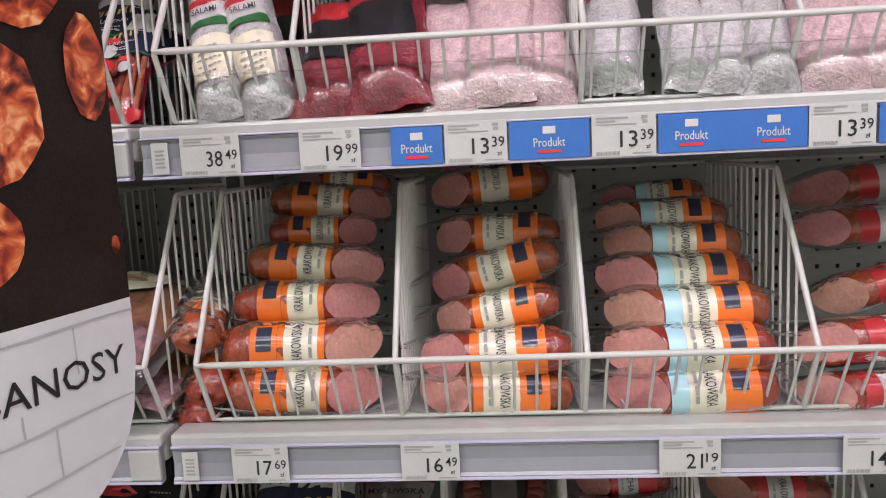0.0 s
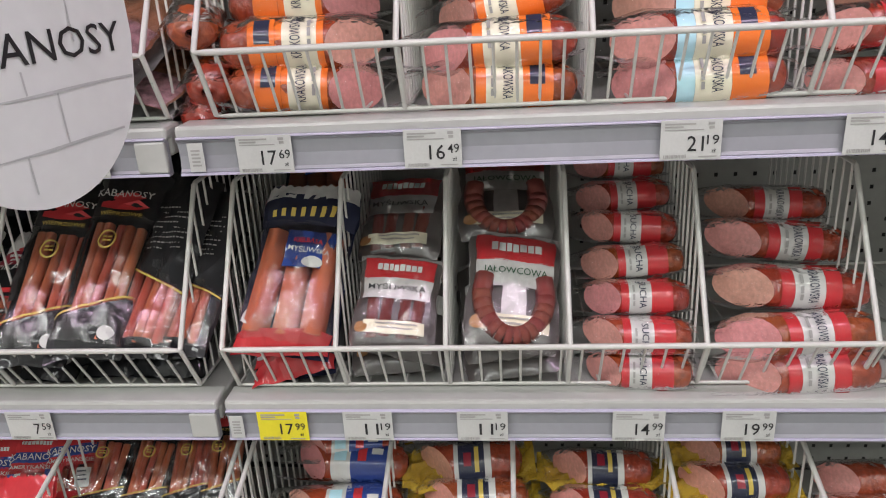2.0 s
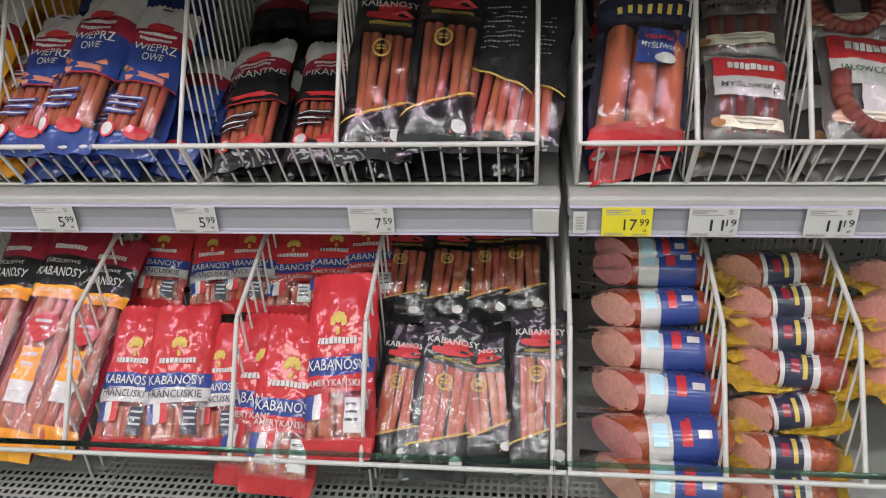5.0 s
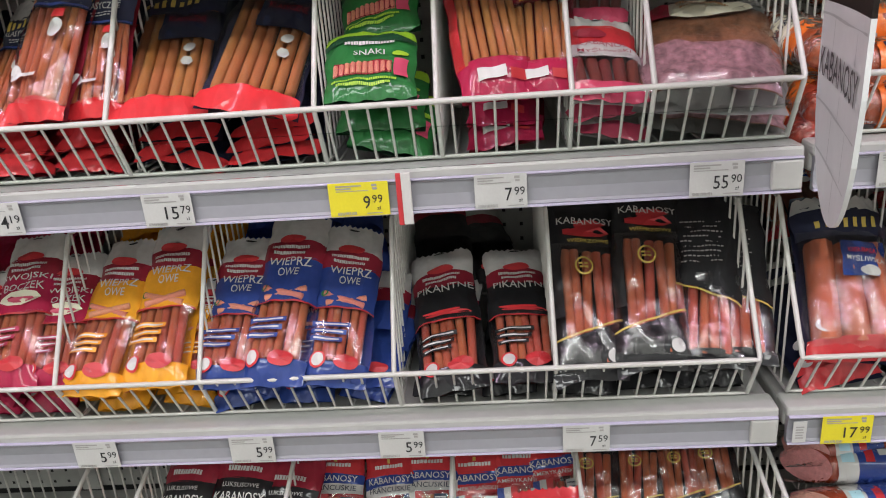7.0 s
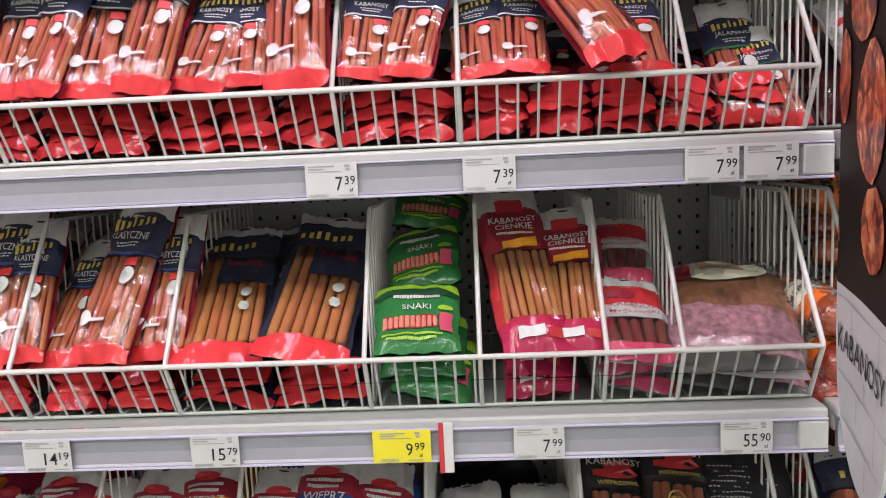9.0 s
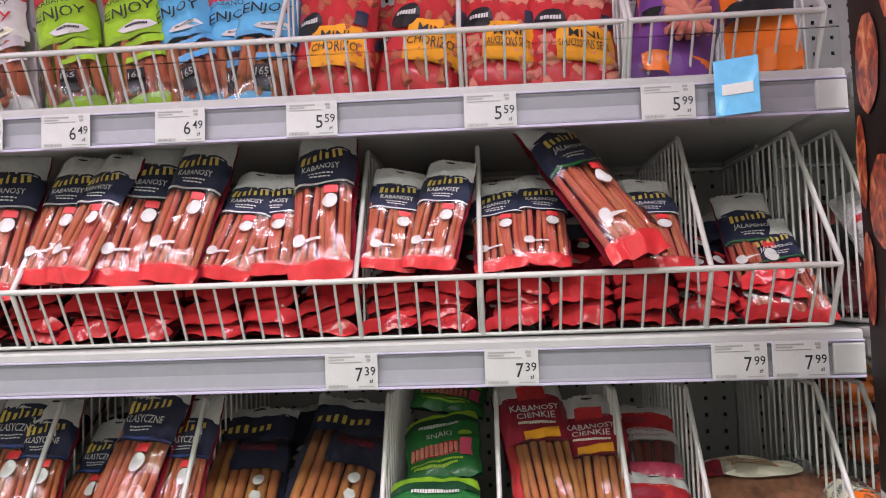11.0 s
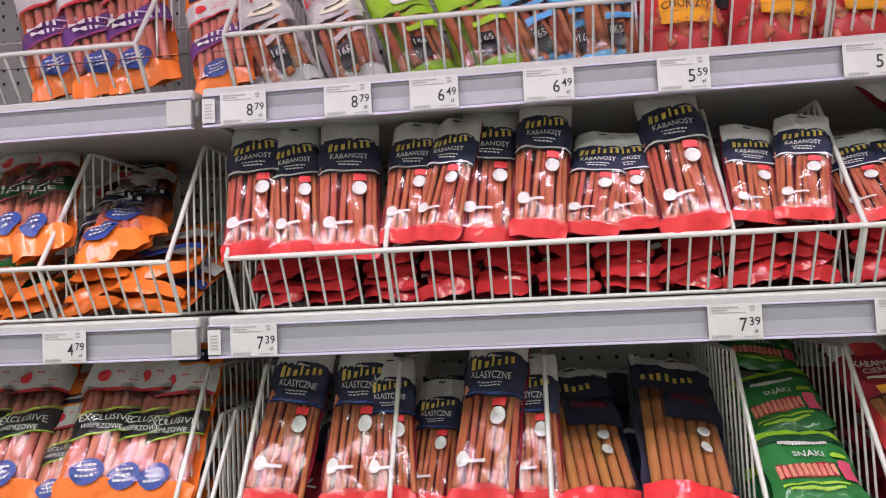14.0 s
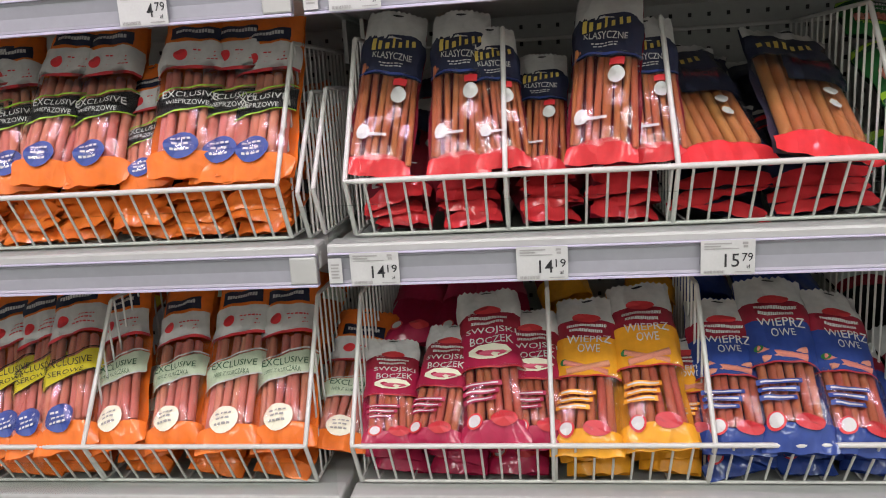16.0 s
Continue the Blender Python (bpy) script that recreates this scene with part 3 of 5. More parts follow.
p.word("MYŚLIWSKI", -0.05, 0.51, 0.68, 0.055, "maroon")
p.spot("brand_mark", -0.3, 0.74, 0.22, 0.055, "maroon")
p.header(0.84)

p = Pouch("loin_pack", "vacuum pack of sliced sausage with cream oval label", "sausage pack", 0.165, 0.16, 0.034, "grey")
p.patch("meat", 0.06, 0.92, mat("cured_loin_rind", (0.24, 0.11, 0.06), 0.35, 0, 0.6, 0.7, 30, 0.8, 110), -0.92, 0.92, -0.001, nx=16)
p.patch("meat", 0.06, 0.46, mat("cured_loin", (0.34, 0.19, 0.21), 0.35, 0, 0.6, 0.7, 30, 0.6, 120), -0.9, 0.9, 0.0004, nx=16)
p.film(0.0, 1.0)
p.spot("oval_label", -0.15, 0.86, 0.38, 0.15, "cream")
p.patch("label_panel", 0.72, 0.9, INK["maroon"], -0.9, -0.55, 0.0034, nx=4)
p.bars(-0.05, 0.90, 0.4, 2, "tan", 0.06, 0.03)


def duda(kind, label, main, words, foot, deco):
    p = Pouch(kind, label, "sausage pack", 0.083, 0.20, 0.022, main)
    p.seal(0.11, foot)
    p.sticks(0.10, 0.48, 6, "red", 0.8, 0.003)
    p.film(0.10, 0.44)
    p.patch("label_panel", 0.43, 0.70, PRINT[main], lift=0.001)
    p.patch("label_edge", 0.425, 0.435, INK["red"], lift=0.003)
    p.patch("red_panel", 0.69, 0.80, PRINT["maroon" if main != "duda" else "red"], lift=0.0014, bow=0.015)
    p.spot("brand_mark", 0, 0.82, 0.22, 0.03, "red")
    p.bars(0, 0.755, 0.6, 2, "white", 0.035, 0.018)
    for k, wd in enumerate(words):
        p.word(wd, 0.08, 0.665 - 0.062 * k, 0.11 * len(wd), 0.05)
    p.header(0.80)
    if deco == "stick":
        for a, b in (((-0.028, 0.105), (0.026, 0.092)), ((-0.024, 0.092), (0.028, 0.104))):
            rod("printed_sausage", (*a, p.top(*a) + 0.001), (*b, p.top(*b) + 0.001), 0.004, p.ob, STICKMESH["pale"])
        p.spot("printed_leaf", -0.65, 0.52, 0.06, 0.02, "green")
    elif deco == "pepper":
        p.spot("printed_pepper", 0.1, 0.475, 0.36, 0.014, "red")
        p.spot("printed_pepper", -0.1, 0.495, 0.30, 0.011, "coral", turn=0.3)
    else:
        p.spot("printed_bacon", 0.0, 0.535, 0.34, 0.05, "cream", 9)
        p.spot("printed_bacon", 0.1, 0.52, 0.22, 0.02, "pink", 9, lift=0.0034)
    for k in range(3):
        p.patch("text_tag", 0.31 - 0.045 * k, 0.338 - 0.045 * k, INK[foot], -0.85, 0.3 - 0.1 * k, 0.003, nx=6)
        p.patch("small_print", 0.319 - 0.045 * k, 0.328 - 0.045 * k, INK["white"], -0.75, 0.2 - 0.1 * k, 0.0036, nx=6)
    p.spot("sticker", -0.55, 0.11, 0.12, 0.045, "coral")
    p.spot("sticker", 0.3, 0.11, 0.19, 0.042, "red" if foot != "red" else "white")
    p.spot("sticker", -0.55, 0.11, 0.09, 0.035, "white", lift=0.0034)


duda("duda_blue", "blue pack of pork kabanos with white top", "blue", ("WIEPRZ", "OWE"), "blue", "stick")
duda("duda_orange", "orange pack of poultry and pork kabanos with white top", "amber", ("WIEPRZ", "OWE"), "amber", "stick")
duda("duda_maroon", "magenta pack of bacon kabanos with white top", "magenta", ("SWOJSKI", "BOCZEK"), "magenta", "bacon")
duda("duda_black", "black pack of hot kabanos with red chilli print", "black", ("PIKANTNE",), "black", "pepper")

p = Pouch("kabanosy_black", "clear pack of kabanos with black corner and red splash", "sausage pack", 0.088, 0.22, 0.022, "black")
p.seal(0.07, "black", 0.02)
p.sticks(0.06, 0.70, 5, "red", 0.72, 0.006)
p.film(0.05, 0.72)
p.patch("black_corner", 0.0, 0.22, PRINT["black"], -1.0, 1.0, 0.0016, slant=0.07)
p.patch("gold_line", 0.225, 0.235, INK["gold"], -1.0, 1.0, 0.003, slant=0.07)
p.patch("label_panel", 0.70, 1.0, PRINT["black"], lift=0.001, ragged=0.003, nx=20)
p.spot("red_splash", 0.0, 0.785, 0.36, 0.035, "red", 7)
p.spot("red_splash", 0.1, 0.83, 0.26, 0.03, "red", 5)
p.word("KABANOSY", 0.0, 0.845, 0.82, 0.04)
p.word("WIEPRZOWE", 0.05, 0.725, 0.6, 0.022, "gold")
p.patch("black_side", 0.30, 0.72, PRINT["black"], -1.0, -0.72, 0.001, nx=3)
p.hoop("gold_seal", -0.1, 0.58, 0.13, 0.052, "gold")
p.bars(-0.1, 0.59, 0.15, 2, "gold", 0.022, 0.011)
p.spot("sticker", 0.6, 0.1, 0.10, 0.035, "white")


p = Pouch("kabanosy_turned", "clear pack of kabanos turned to its black printed back", "sausage pack", 0.088, 0.22, 0.022, "black")
p.seal(0.06, "black", 0.02)
p.sticks(0.05, 0.46, 5, "red", 0.72, 0.006)
p.film(0.04, 0.50)
p.patch("black_panel", 0.40, 1.0, PRINT["black"], lift=0.0032, ragged=0.003, nx=20, slant=-0.07)
p.patch("gold_line", 0.385, 0.395, INK["gold"], -1.0, 1.0, 0.0036, slant=-0.07)
p.bars(0.0, 0.80, 0.6, 9, "grey", 0.03, 0.008)


def tarcz(kind, label, band, ink, words, low, w=0.083, tone="pale"):
    p = Pouch(kind, label, "sausage pack", w, 0.22, 0.022, "orange")
    p.seal(0.085, "orange", 0.01)
    p.sticks(0.09, 0.60, 6, tone, 0.8, 0.004)
    p.film(0.09, 0.60)
    p.patch("label_band", 0.33, 0.45, PRINT[band], lift=0.001, slant=0.035)
    p.patch("band_line", 0.32, 0.328, INK[low], lift=0.0028, slant=0.035)
    p.patch("band_line", 0.452, 0.46, INK[low], lift=0.0028, slant=0.035)
    p.word(words[0], 0.05, 0.405, 0.74, 0.036, ink)
    p.word(words[1], 0.0, 0.355, 0.58, 0.026, ink if band != "black" else "white")
    p.patch("white_panel", 0.58, 0.75, PRINT["white"], lift=0.0034)
    p.patch("red_line", 0.565, 0.582, INK["red"], lift=0.0042, slant=0.01)
    p.spot("printed_emblem", -0.35, 0.66, 0.10, 0.034, "coral", lift=0.0042)
    p.bars(0.35, 0.68, 0.35, 3, "coral", 0.025, 0.008)
    p.patch("orange_top", 0.73, 1.0, PRINT["orange"], lift=0.0012, ragged=0.003, nx=20)
    p.patch("brand_plate", 0.77, 0.85, PRINT["navy"], -0.72, 0.72, 0.0026)
    p.bars(0, 0.80, 0.55, 1, "white", 0.02, 0.022)
    p.spot("round_seal", -0.05, 0.12, 0.23, 0.065, "blue" if band != "mint" else "cream")
    p.bars(-0.05, 0.14, 0.28, 3, "white" if band != "mint" else "grey", 0.025, 0.010)
    p.spot("hang_hole", 0, 0.965, 0.08, 0.008, "black")


tarcz("orange_brown", "orange pack of pork kabanos with dark exclusive band", "black", "white", ("EXCLUSIVE", "WIEPRZOWE"), "lime")
tarcz("orange_yellow", "orange pack of kabanos with black and yellow band", "yellow", "black", ("EXCLUSIVE", "SEROWE"), "black")
tarcz("orange_cream", "orange pack of chicken kabanos with pale green band", "mint", "darkgreen", ("EXCLUSIVE", "100% Z KURCZAKA"), "white")
tarcz("green_pink", "green and pink pack of thin kabanos", "green", "white", ("LINE", "LINE"), "pink")
tarcz("orange_flat", "orange pack of small sausages lying flat", "blue", "white", ("MINI", "MINI"), "white", 0.11)
tarcz("orange_purple", "orange and violet pack of kabanos", "violet", "white", ("MINI", "MINI"), "pink", 0.09)


def enjoy(kind, label, main, ink, words):
    p = Pouch(kind, label, "sausage pack", 0.078, 0.21, 0.024, main)
    p.patch("bottom_print", 0.0, 0.06, PRINT[main], nx=12)
    p.sticks(0.04, 0.42, 5, "brown", 0.84, 0.006)
    p.film(0.03, 0.42)
    for a in (0.24, 0.33):
        p.patch("printed_wave", a, a + 0.04, PRINT[main], -0.2, 0.95, 0.002, slant=0.03)
    p.patch("label_panel", 0.40, 0.70, PRINT[main], lift=0.001)
    p.word(words[0], 0.0, 0.645, 0.72, 0.032, ink)
    p.word(words[1], 0.0, 0.555, 0.78, 0.085, ink if main != "white" else "red")
    p.spot("white_tag", 0.2, 0.455, 0.3, 0.03, "white" if main != "white" else "cream", 8)
    p.bars(0.2, 0.455, 0.35, 1, "black", 0.02, 0.012)
    p.patch("brand_panel", 0.69, 1.0, PRINT["red"], lift=0.0012, ragged=0.003, nx=18)
    p.bars(0, 0.74, 0.62, 1, "white", 0.02, 0.05)
    p.patch("weight_tag", 0.07, 0.2, INK["black"], -0.2, 0.3, 0.003, nx=4)
    p.word("165", 0.05, 0.15, 0.2, 0.045)


enjoy("enjoy_white", "white and red pack of kabanos snacks", "white", "black", ("KABANOSY", "Enjoy"))
enjoy("enjoy_green", "lime green pack of kabanos snacks", "lime", "black", ("KABANOSY", "ENJOY"))
enjoy("enjoy_blue", "light blue pack of kabanos snacks", "sky", "black", ("KABANOSY", "ENJOY"))


def mini(kind, label, low, words, tone):
    p = Pouch(kind, label, "snack bag", 0.105, 0.16, 0.03, "red")
    p.patch("bag_front", 0.52, 1.0, PRINT["red"], ragged=0.003, nx=24)
    p.patch("bag_front", 0.0, 0.53, PRINT["red"], nx=16)
    for k in range(46):
        x, y = p.rnd.uniform(-0.046, 0.046), p.rnd.choice((p.rnd.uniform(0.010, 0.05), p.rnd.uniform(0.03, 0.10), p.rnd.uniform(0.115, 0.145)))
        a = p.rnd.uniform(0, 3)
        d = Vector((math.cos(a), math.sin(a), 0)) * 0.0075
        c = Vector((x, y, p.top(x, y) - 0.0035))
        rod("printed_sausage", c - d, c + d, 0.0062, p.ob, STICKMESH[tone])
    p.patch("title_panel", 0.20, 0.53, PRINT[low], -0.50, 0.80, 0.0032, nx=12)
    p.word(words[0], 0.1, 0.44, 0.34, 0.07, "black")
    p.word(words[1], 0.1, 0.35, 0.56, 0.07, "black")
    p.patch("text_tag", 0.26, 0.30, INK["red"], -0.15, 0.35, 0.003)
    p.spot("brand_mark", -0.6, 0.56, 0.17, 0.10, "black")
    p.bars(-0.6, 0.56, 0.22, 1, "white", 0.02, 0.03)
    p.patch("sticker", 0.55, 0.66, INK["navy"], 0.55, 0.85, 0.003, nx=4)


mini("chorizo", "red and yellow bag of mini chorizo", "amber", ("MINI", "CHORIZO"), "red")
mini("mini_salami", "red and yellow bag of mini salami sausages", "amber", ("MINI", "SAUCISSONS SECS"), "pale")
p = Pouch("mini_fuet", "violet bag of thin dry sausages", "snack bag", 0.10, 0.17, 0.03, "violet")
p.patch("bag_front", 0.0, 1.0, PRINT["violet"], nx=16)
for k in range(7):
    c = Vector((0, 0.065, 0.03))
    a = k * 0.9
    d = Vector((math.cos(a), math.sin(a), 0)) * (0.026 + 0.006 * (k % 2))
    c.z = 0.031 + 0.0006 * k
    rod("printed_sausage", c - d, c + d, 0.0045, p.ob, STICKMESH["pale"])
p.patch("title_panel", 0.68, 0.80, PRINT["sky"], -0.75, 0.75, 0.002)
p.word("MINI FUET", 0, 0.74, 0.66, 0.06)


def tray(kind, label, w, h, top, words, ink, tone, n):
    p = Pouch(kind, label, "sausage tray", w, h, 0.022, "grey")
    p.patch("tray", 0.0, 1.0, mat("smoky_tray", (0.10, 0.09, 0.085), 0.3, 0, 0.5), lift=-0.0045, nx=14)
    if n:
        p.sticks(0.08, 0.62, n, tone, 0.74, 0.004)
    p.film(0.0, 1.0)
    p.patch("brand_panel", 0.72, 0.95, PRINT[top], -0.86, 0.86, 0.0014)
    p.bars(0, 0.80, 0.55, 1, "white" if top == "red" else "gold", 0.02, 0.075)
    p.patch("label_panel", 0.50, 0.73, PRINT["white"], -0.86, 0.86, 0.0014, bow=0.0)
    p.word(words, 0, 0.62, 0.7, 0.075, ink)
    p.patch("text_tag", 0.12, 0.26, PRINT["cream"], -0.7, 0.75, 0.002)
    p.bars(0.1, 0.215, 0.5, 2, "grey", 0.045, 0.018)
    p.spot("sticker", -0.75, 0.18, 0.08, 0.06, "tan")
    return p


tray("tray_red", "clear tray of hunter sausages with red and white label", 0.118, 0.14, "red", "MYŚLIWSKA", "black", "dark", 4)
p = Pouch("tray_mysl", "clear pack of thick sausages with navy top and red foot", "sausage pack", 0.118, 0.19, 0.03, "navy")
p.patch("foot", -0.01, 0.11, PRINT["red"], slant=0.03)
p.sticks(0.08, 0.72, 3, "red", 0.86, 0.003)
p.film(0.05, 0.74)
p.patch("navy_top", 0.72, 0.93, PRINT["navy"], lift=0.001, slant=0.03)
for a in (-0.7, -0.5, -0.3, -0.1, 0.1, 0.3, 0.5):
    p.patch("brand_mark", 0.77, 0.83 + 0.02 * math.sin(a * 30), INK["gold"], a, a + 0.09, 0.003, nx=3, slant=0.03)
p.patch("blue_tag", 0.46, 0.68, PRINT["blue"], -0.25, 0.75, 0.0024, slant=0.02)
p.word("KIEŁBASA", 0.2, 0.62, 0.3, 0.03, "coral")
p.word("MYŚLIWSKA", 0.25, 0.57, 0.42, 0.04)
p.spot("sticker", 0.35, 0.50, 0.11, 0.035, "white")
p.spot("sticker", -0.7, 0.16, 0.08, 0.045, "white")
p.patch("header", 0.90, 1.0, PRINT["white"], lift=0.0012, ragged=0.003, nx=22, slant=0.03)
p = tray("tray_ring", "clear tray holding a ring sausage with red and white label", 0.125, 0.17, "red", "JAŁOWCOWA", "darkgreen", "dark", 0)
arc = [Vector((0.043 * math.cos(a) * (1 if abs(math.cos(a)) > 0.2 else 1), 0.075 - 0.062 * math.sin(a) * 0.95, 0.012)) for a in [math.pi * k / 14 for k in range(15)]]
arc = [Vector((-0.040, 0.10, 0.012))] + arc[::-1] + [Vector((0.040, 0.10, 0.012))]
for a, b in zip(arc, arc[1:]):
    rod("ring_sausage", a, b + (b - a) * 0.08, 0.0135, p.ob, STICKMESH["dark"])
p.patch("white_insert", 0.06, 0.5, PRINT["white"], -0.26, 0.26, 0.001, nx=6)

p = Pouch("luks", "long clear pack of kabanos with black and orange header", "sausage pack", 0.088, 0.30, 0.02, "maroon")
p.seal(0.10, "amber", 0.01)
p.sticks(0.05, 0.68, 4, "red", 0.7, 0.006)
p.film(0.05, 0.70)
p.patch("orange_band", 0.66, 0.72, PRINT["amber"], lift=0.0012)
p.patch("black_panel", 0.715, 0.86, PRINT["black"], lift=0.0012)
p.word("LUKSUSOWE", 0, 0.825, 0.6, 0.018)
p.word("KABANOSY", 0, 0.775, 0.8, 0.04)
p.word("DELIKATNE", 0, 0.69, 0.62, 0.02, "cream")
p.patch("maroon_top", 0.855, 1.0, PRINT["maroon"], lift=0.0012, ragged=0.003, nx=18)
p.bars(0, 0.885, 0.55, 1, "white", 0.02, 0.022)
p.spot("round_seal", 0.1, 0.53, 0.26, 0.068, "red")
p.bars(0.1, 0.545, 0.3, 2, "white", 0.028, 0.014)
p.patch("weight_tag", 0.30, 0.44, PRINT["amber"], -0.3, 0.45, 0.002)
p.patch("weight_tag", 0.21, 0.30, PRINT["white"], -0.3, 0.45, 0.002)
p.bars(0.08, 0.40, 0.25, 2, "white", 0.04, 0.016)


def sok(kind, label, second):
    p = Pouch(kind, label, "sausage pack", 0.092, 0.21, 0.024, "red")
    p.seal(0.10, "red")
    p.sticks(0.09, 0.32, 6, "red", 0.8, 0.003)
    p.film(0.08, 0.36)
    p.patch("blue_band", 0.42, 0.53, PRINT["blue"], lift=0.001, slant=0.01)
    p.patch("white_band", 0.33, 0.43, PRINT["white" if second == "FRANCUSKIE" else "red"], lift=0.001, slant=0.01)
    p.word("KABANOSY", 0, 0.475, 0.82, 0.06)
    p.word(second, 0, 0.385, 0.8, 0.05, "navy" if second == "FRANCUSKIE" else "white")
    p.patch("red_front", 0.52, 1.0, PRINT["red"], lift=0.001, ragged=0.003, nx=20)
    p.bars(0, 0.59, 0.55, 1, "white", 0.02, 0.035)
    for i in range(7):
        a = math.pi * (-0.1 + 1.2 * i / 6)
        p.spot("gold_tree", 0.17 * math.cos(a), 0.72 + 0.036 * math.sin(a), 0.042, 0.017, "gold", 8)
    p.spot("gold_tree", 0, 0.725, 0.05, 0.02, "gold", 8)
    p.patch("gold_tree", 0.64, 0.68, INK["gold"], -0.05, 0.05, 0.003, nx=2)
    for k, c in enumerate(("blue", "white", "red")):
        p.patch("printed_flag", 0.2, 0.33, INK[c], -0.8 + 0.22 * k, -0.58 + 0.22 * k, 0.003, nx=3, slant=0.02)
    p.patch("weight_tag", 0.12, 0.3, INK["white" if second != "FRANCUSKIE" else "navy"], 0.3, 0.75, 0.003, nx=4)
    p.bars(0.52, 0.26, 0.18, 3, "navy" if second != "FRANCUSKIE" else "white", 0.04, 0.014)


sok("sok_fr", "red pack of French-style kabanos with blue and white bands", "FRANCUSKIE")
sok("sok_am", "red pack of American-style kabanos with blue band", "AMERYKAŃSKIE")


def salami(kind, label, body, w, h, d, spots):
    p = Pouch(kind, label, "salami", w, h, d, body)
    p.patch("casing", 0.0, 1.0, mat("salami_casing_" + kind, COLOURS[body] if kind != "salami_net" else (0.60, 0.45, 0.44), 0.5, 0, 0.4, 0.4, 90, 0.9, 300), lift=-0.001, nx=18)
    p.film(0.0, 1.0)
    for y0, y1, c in spots:
        p.patch("label_band", y0, y1, PRINT[c], -0.8, 0.8, 0.0014, bow=0.01)
    return p


p = salami("salami_bottle", "white-cased salami stick with red and green bands", "white", 0.062, 0.20, 0.045, ((0.58, 0.63, "green"), (0.63, 0.74, "white"), (0.74, 0.78, "red"), (0.2, 0.5, "cream")))
p.word("SALAMI", 0, 0.685, 0.5, 0.04, "black")
p.bars(0, 0.42, 0.5, 5, "grey", 0.045, 0.012)
salami("salami_red", "red and black wrapped salami in clear film", "maroon", 0.085, 0.16, 0.03, ((0.4, 0.75, "black"), (0.75, 0.95, "red")))
salami("salami_net", "pale salami bundled in crumpled clear film", "pink", 0.085, 0.16, 0.04, ())
p = salami("salami_white", "white speckled salami in clear film with brown label", "white", 0.062, 0.19, 0.045, ((0.78, 1.0, "tan"), (0.74, 0.78, "red")))


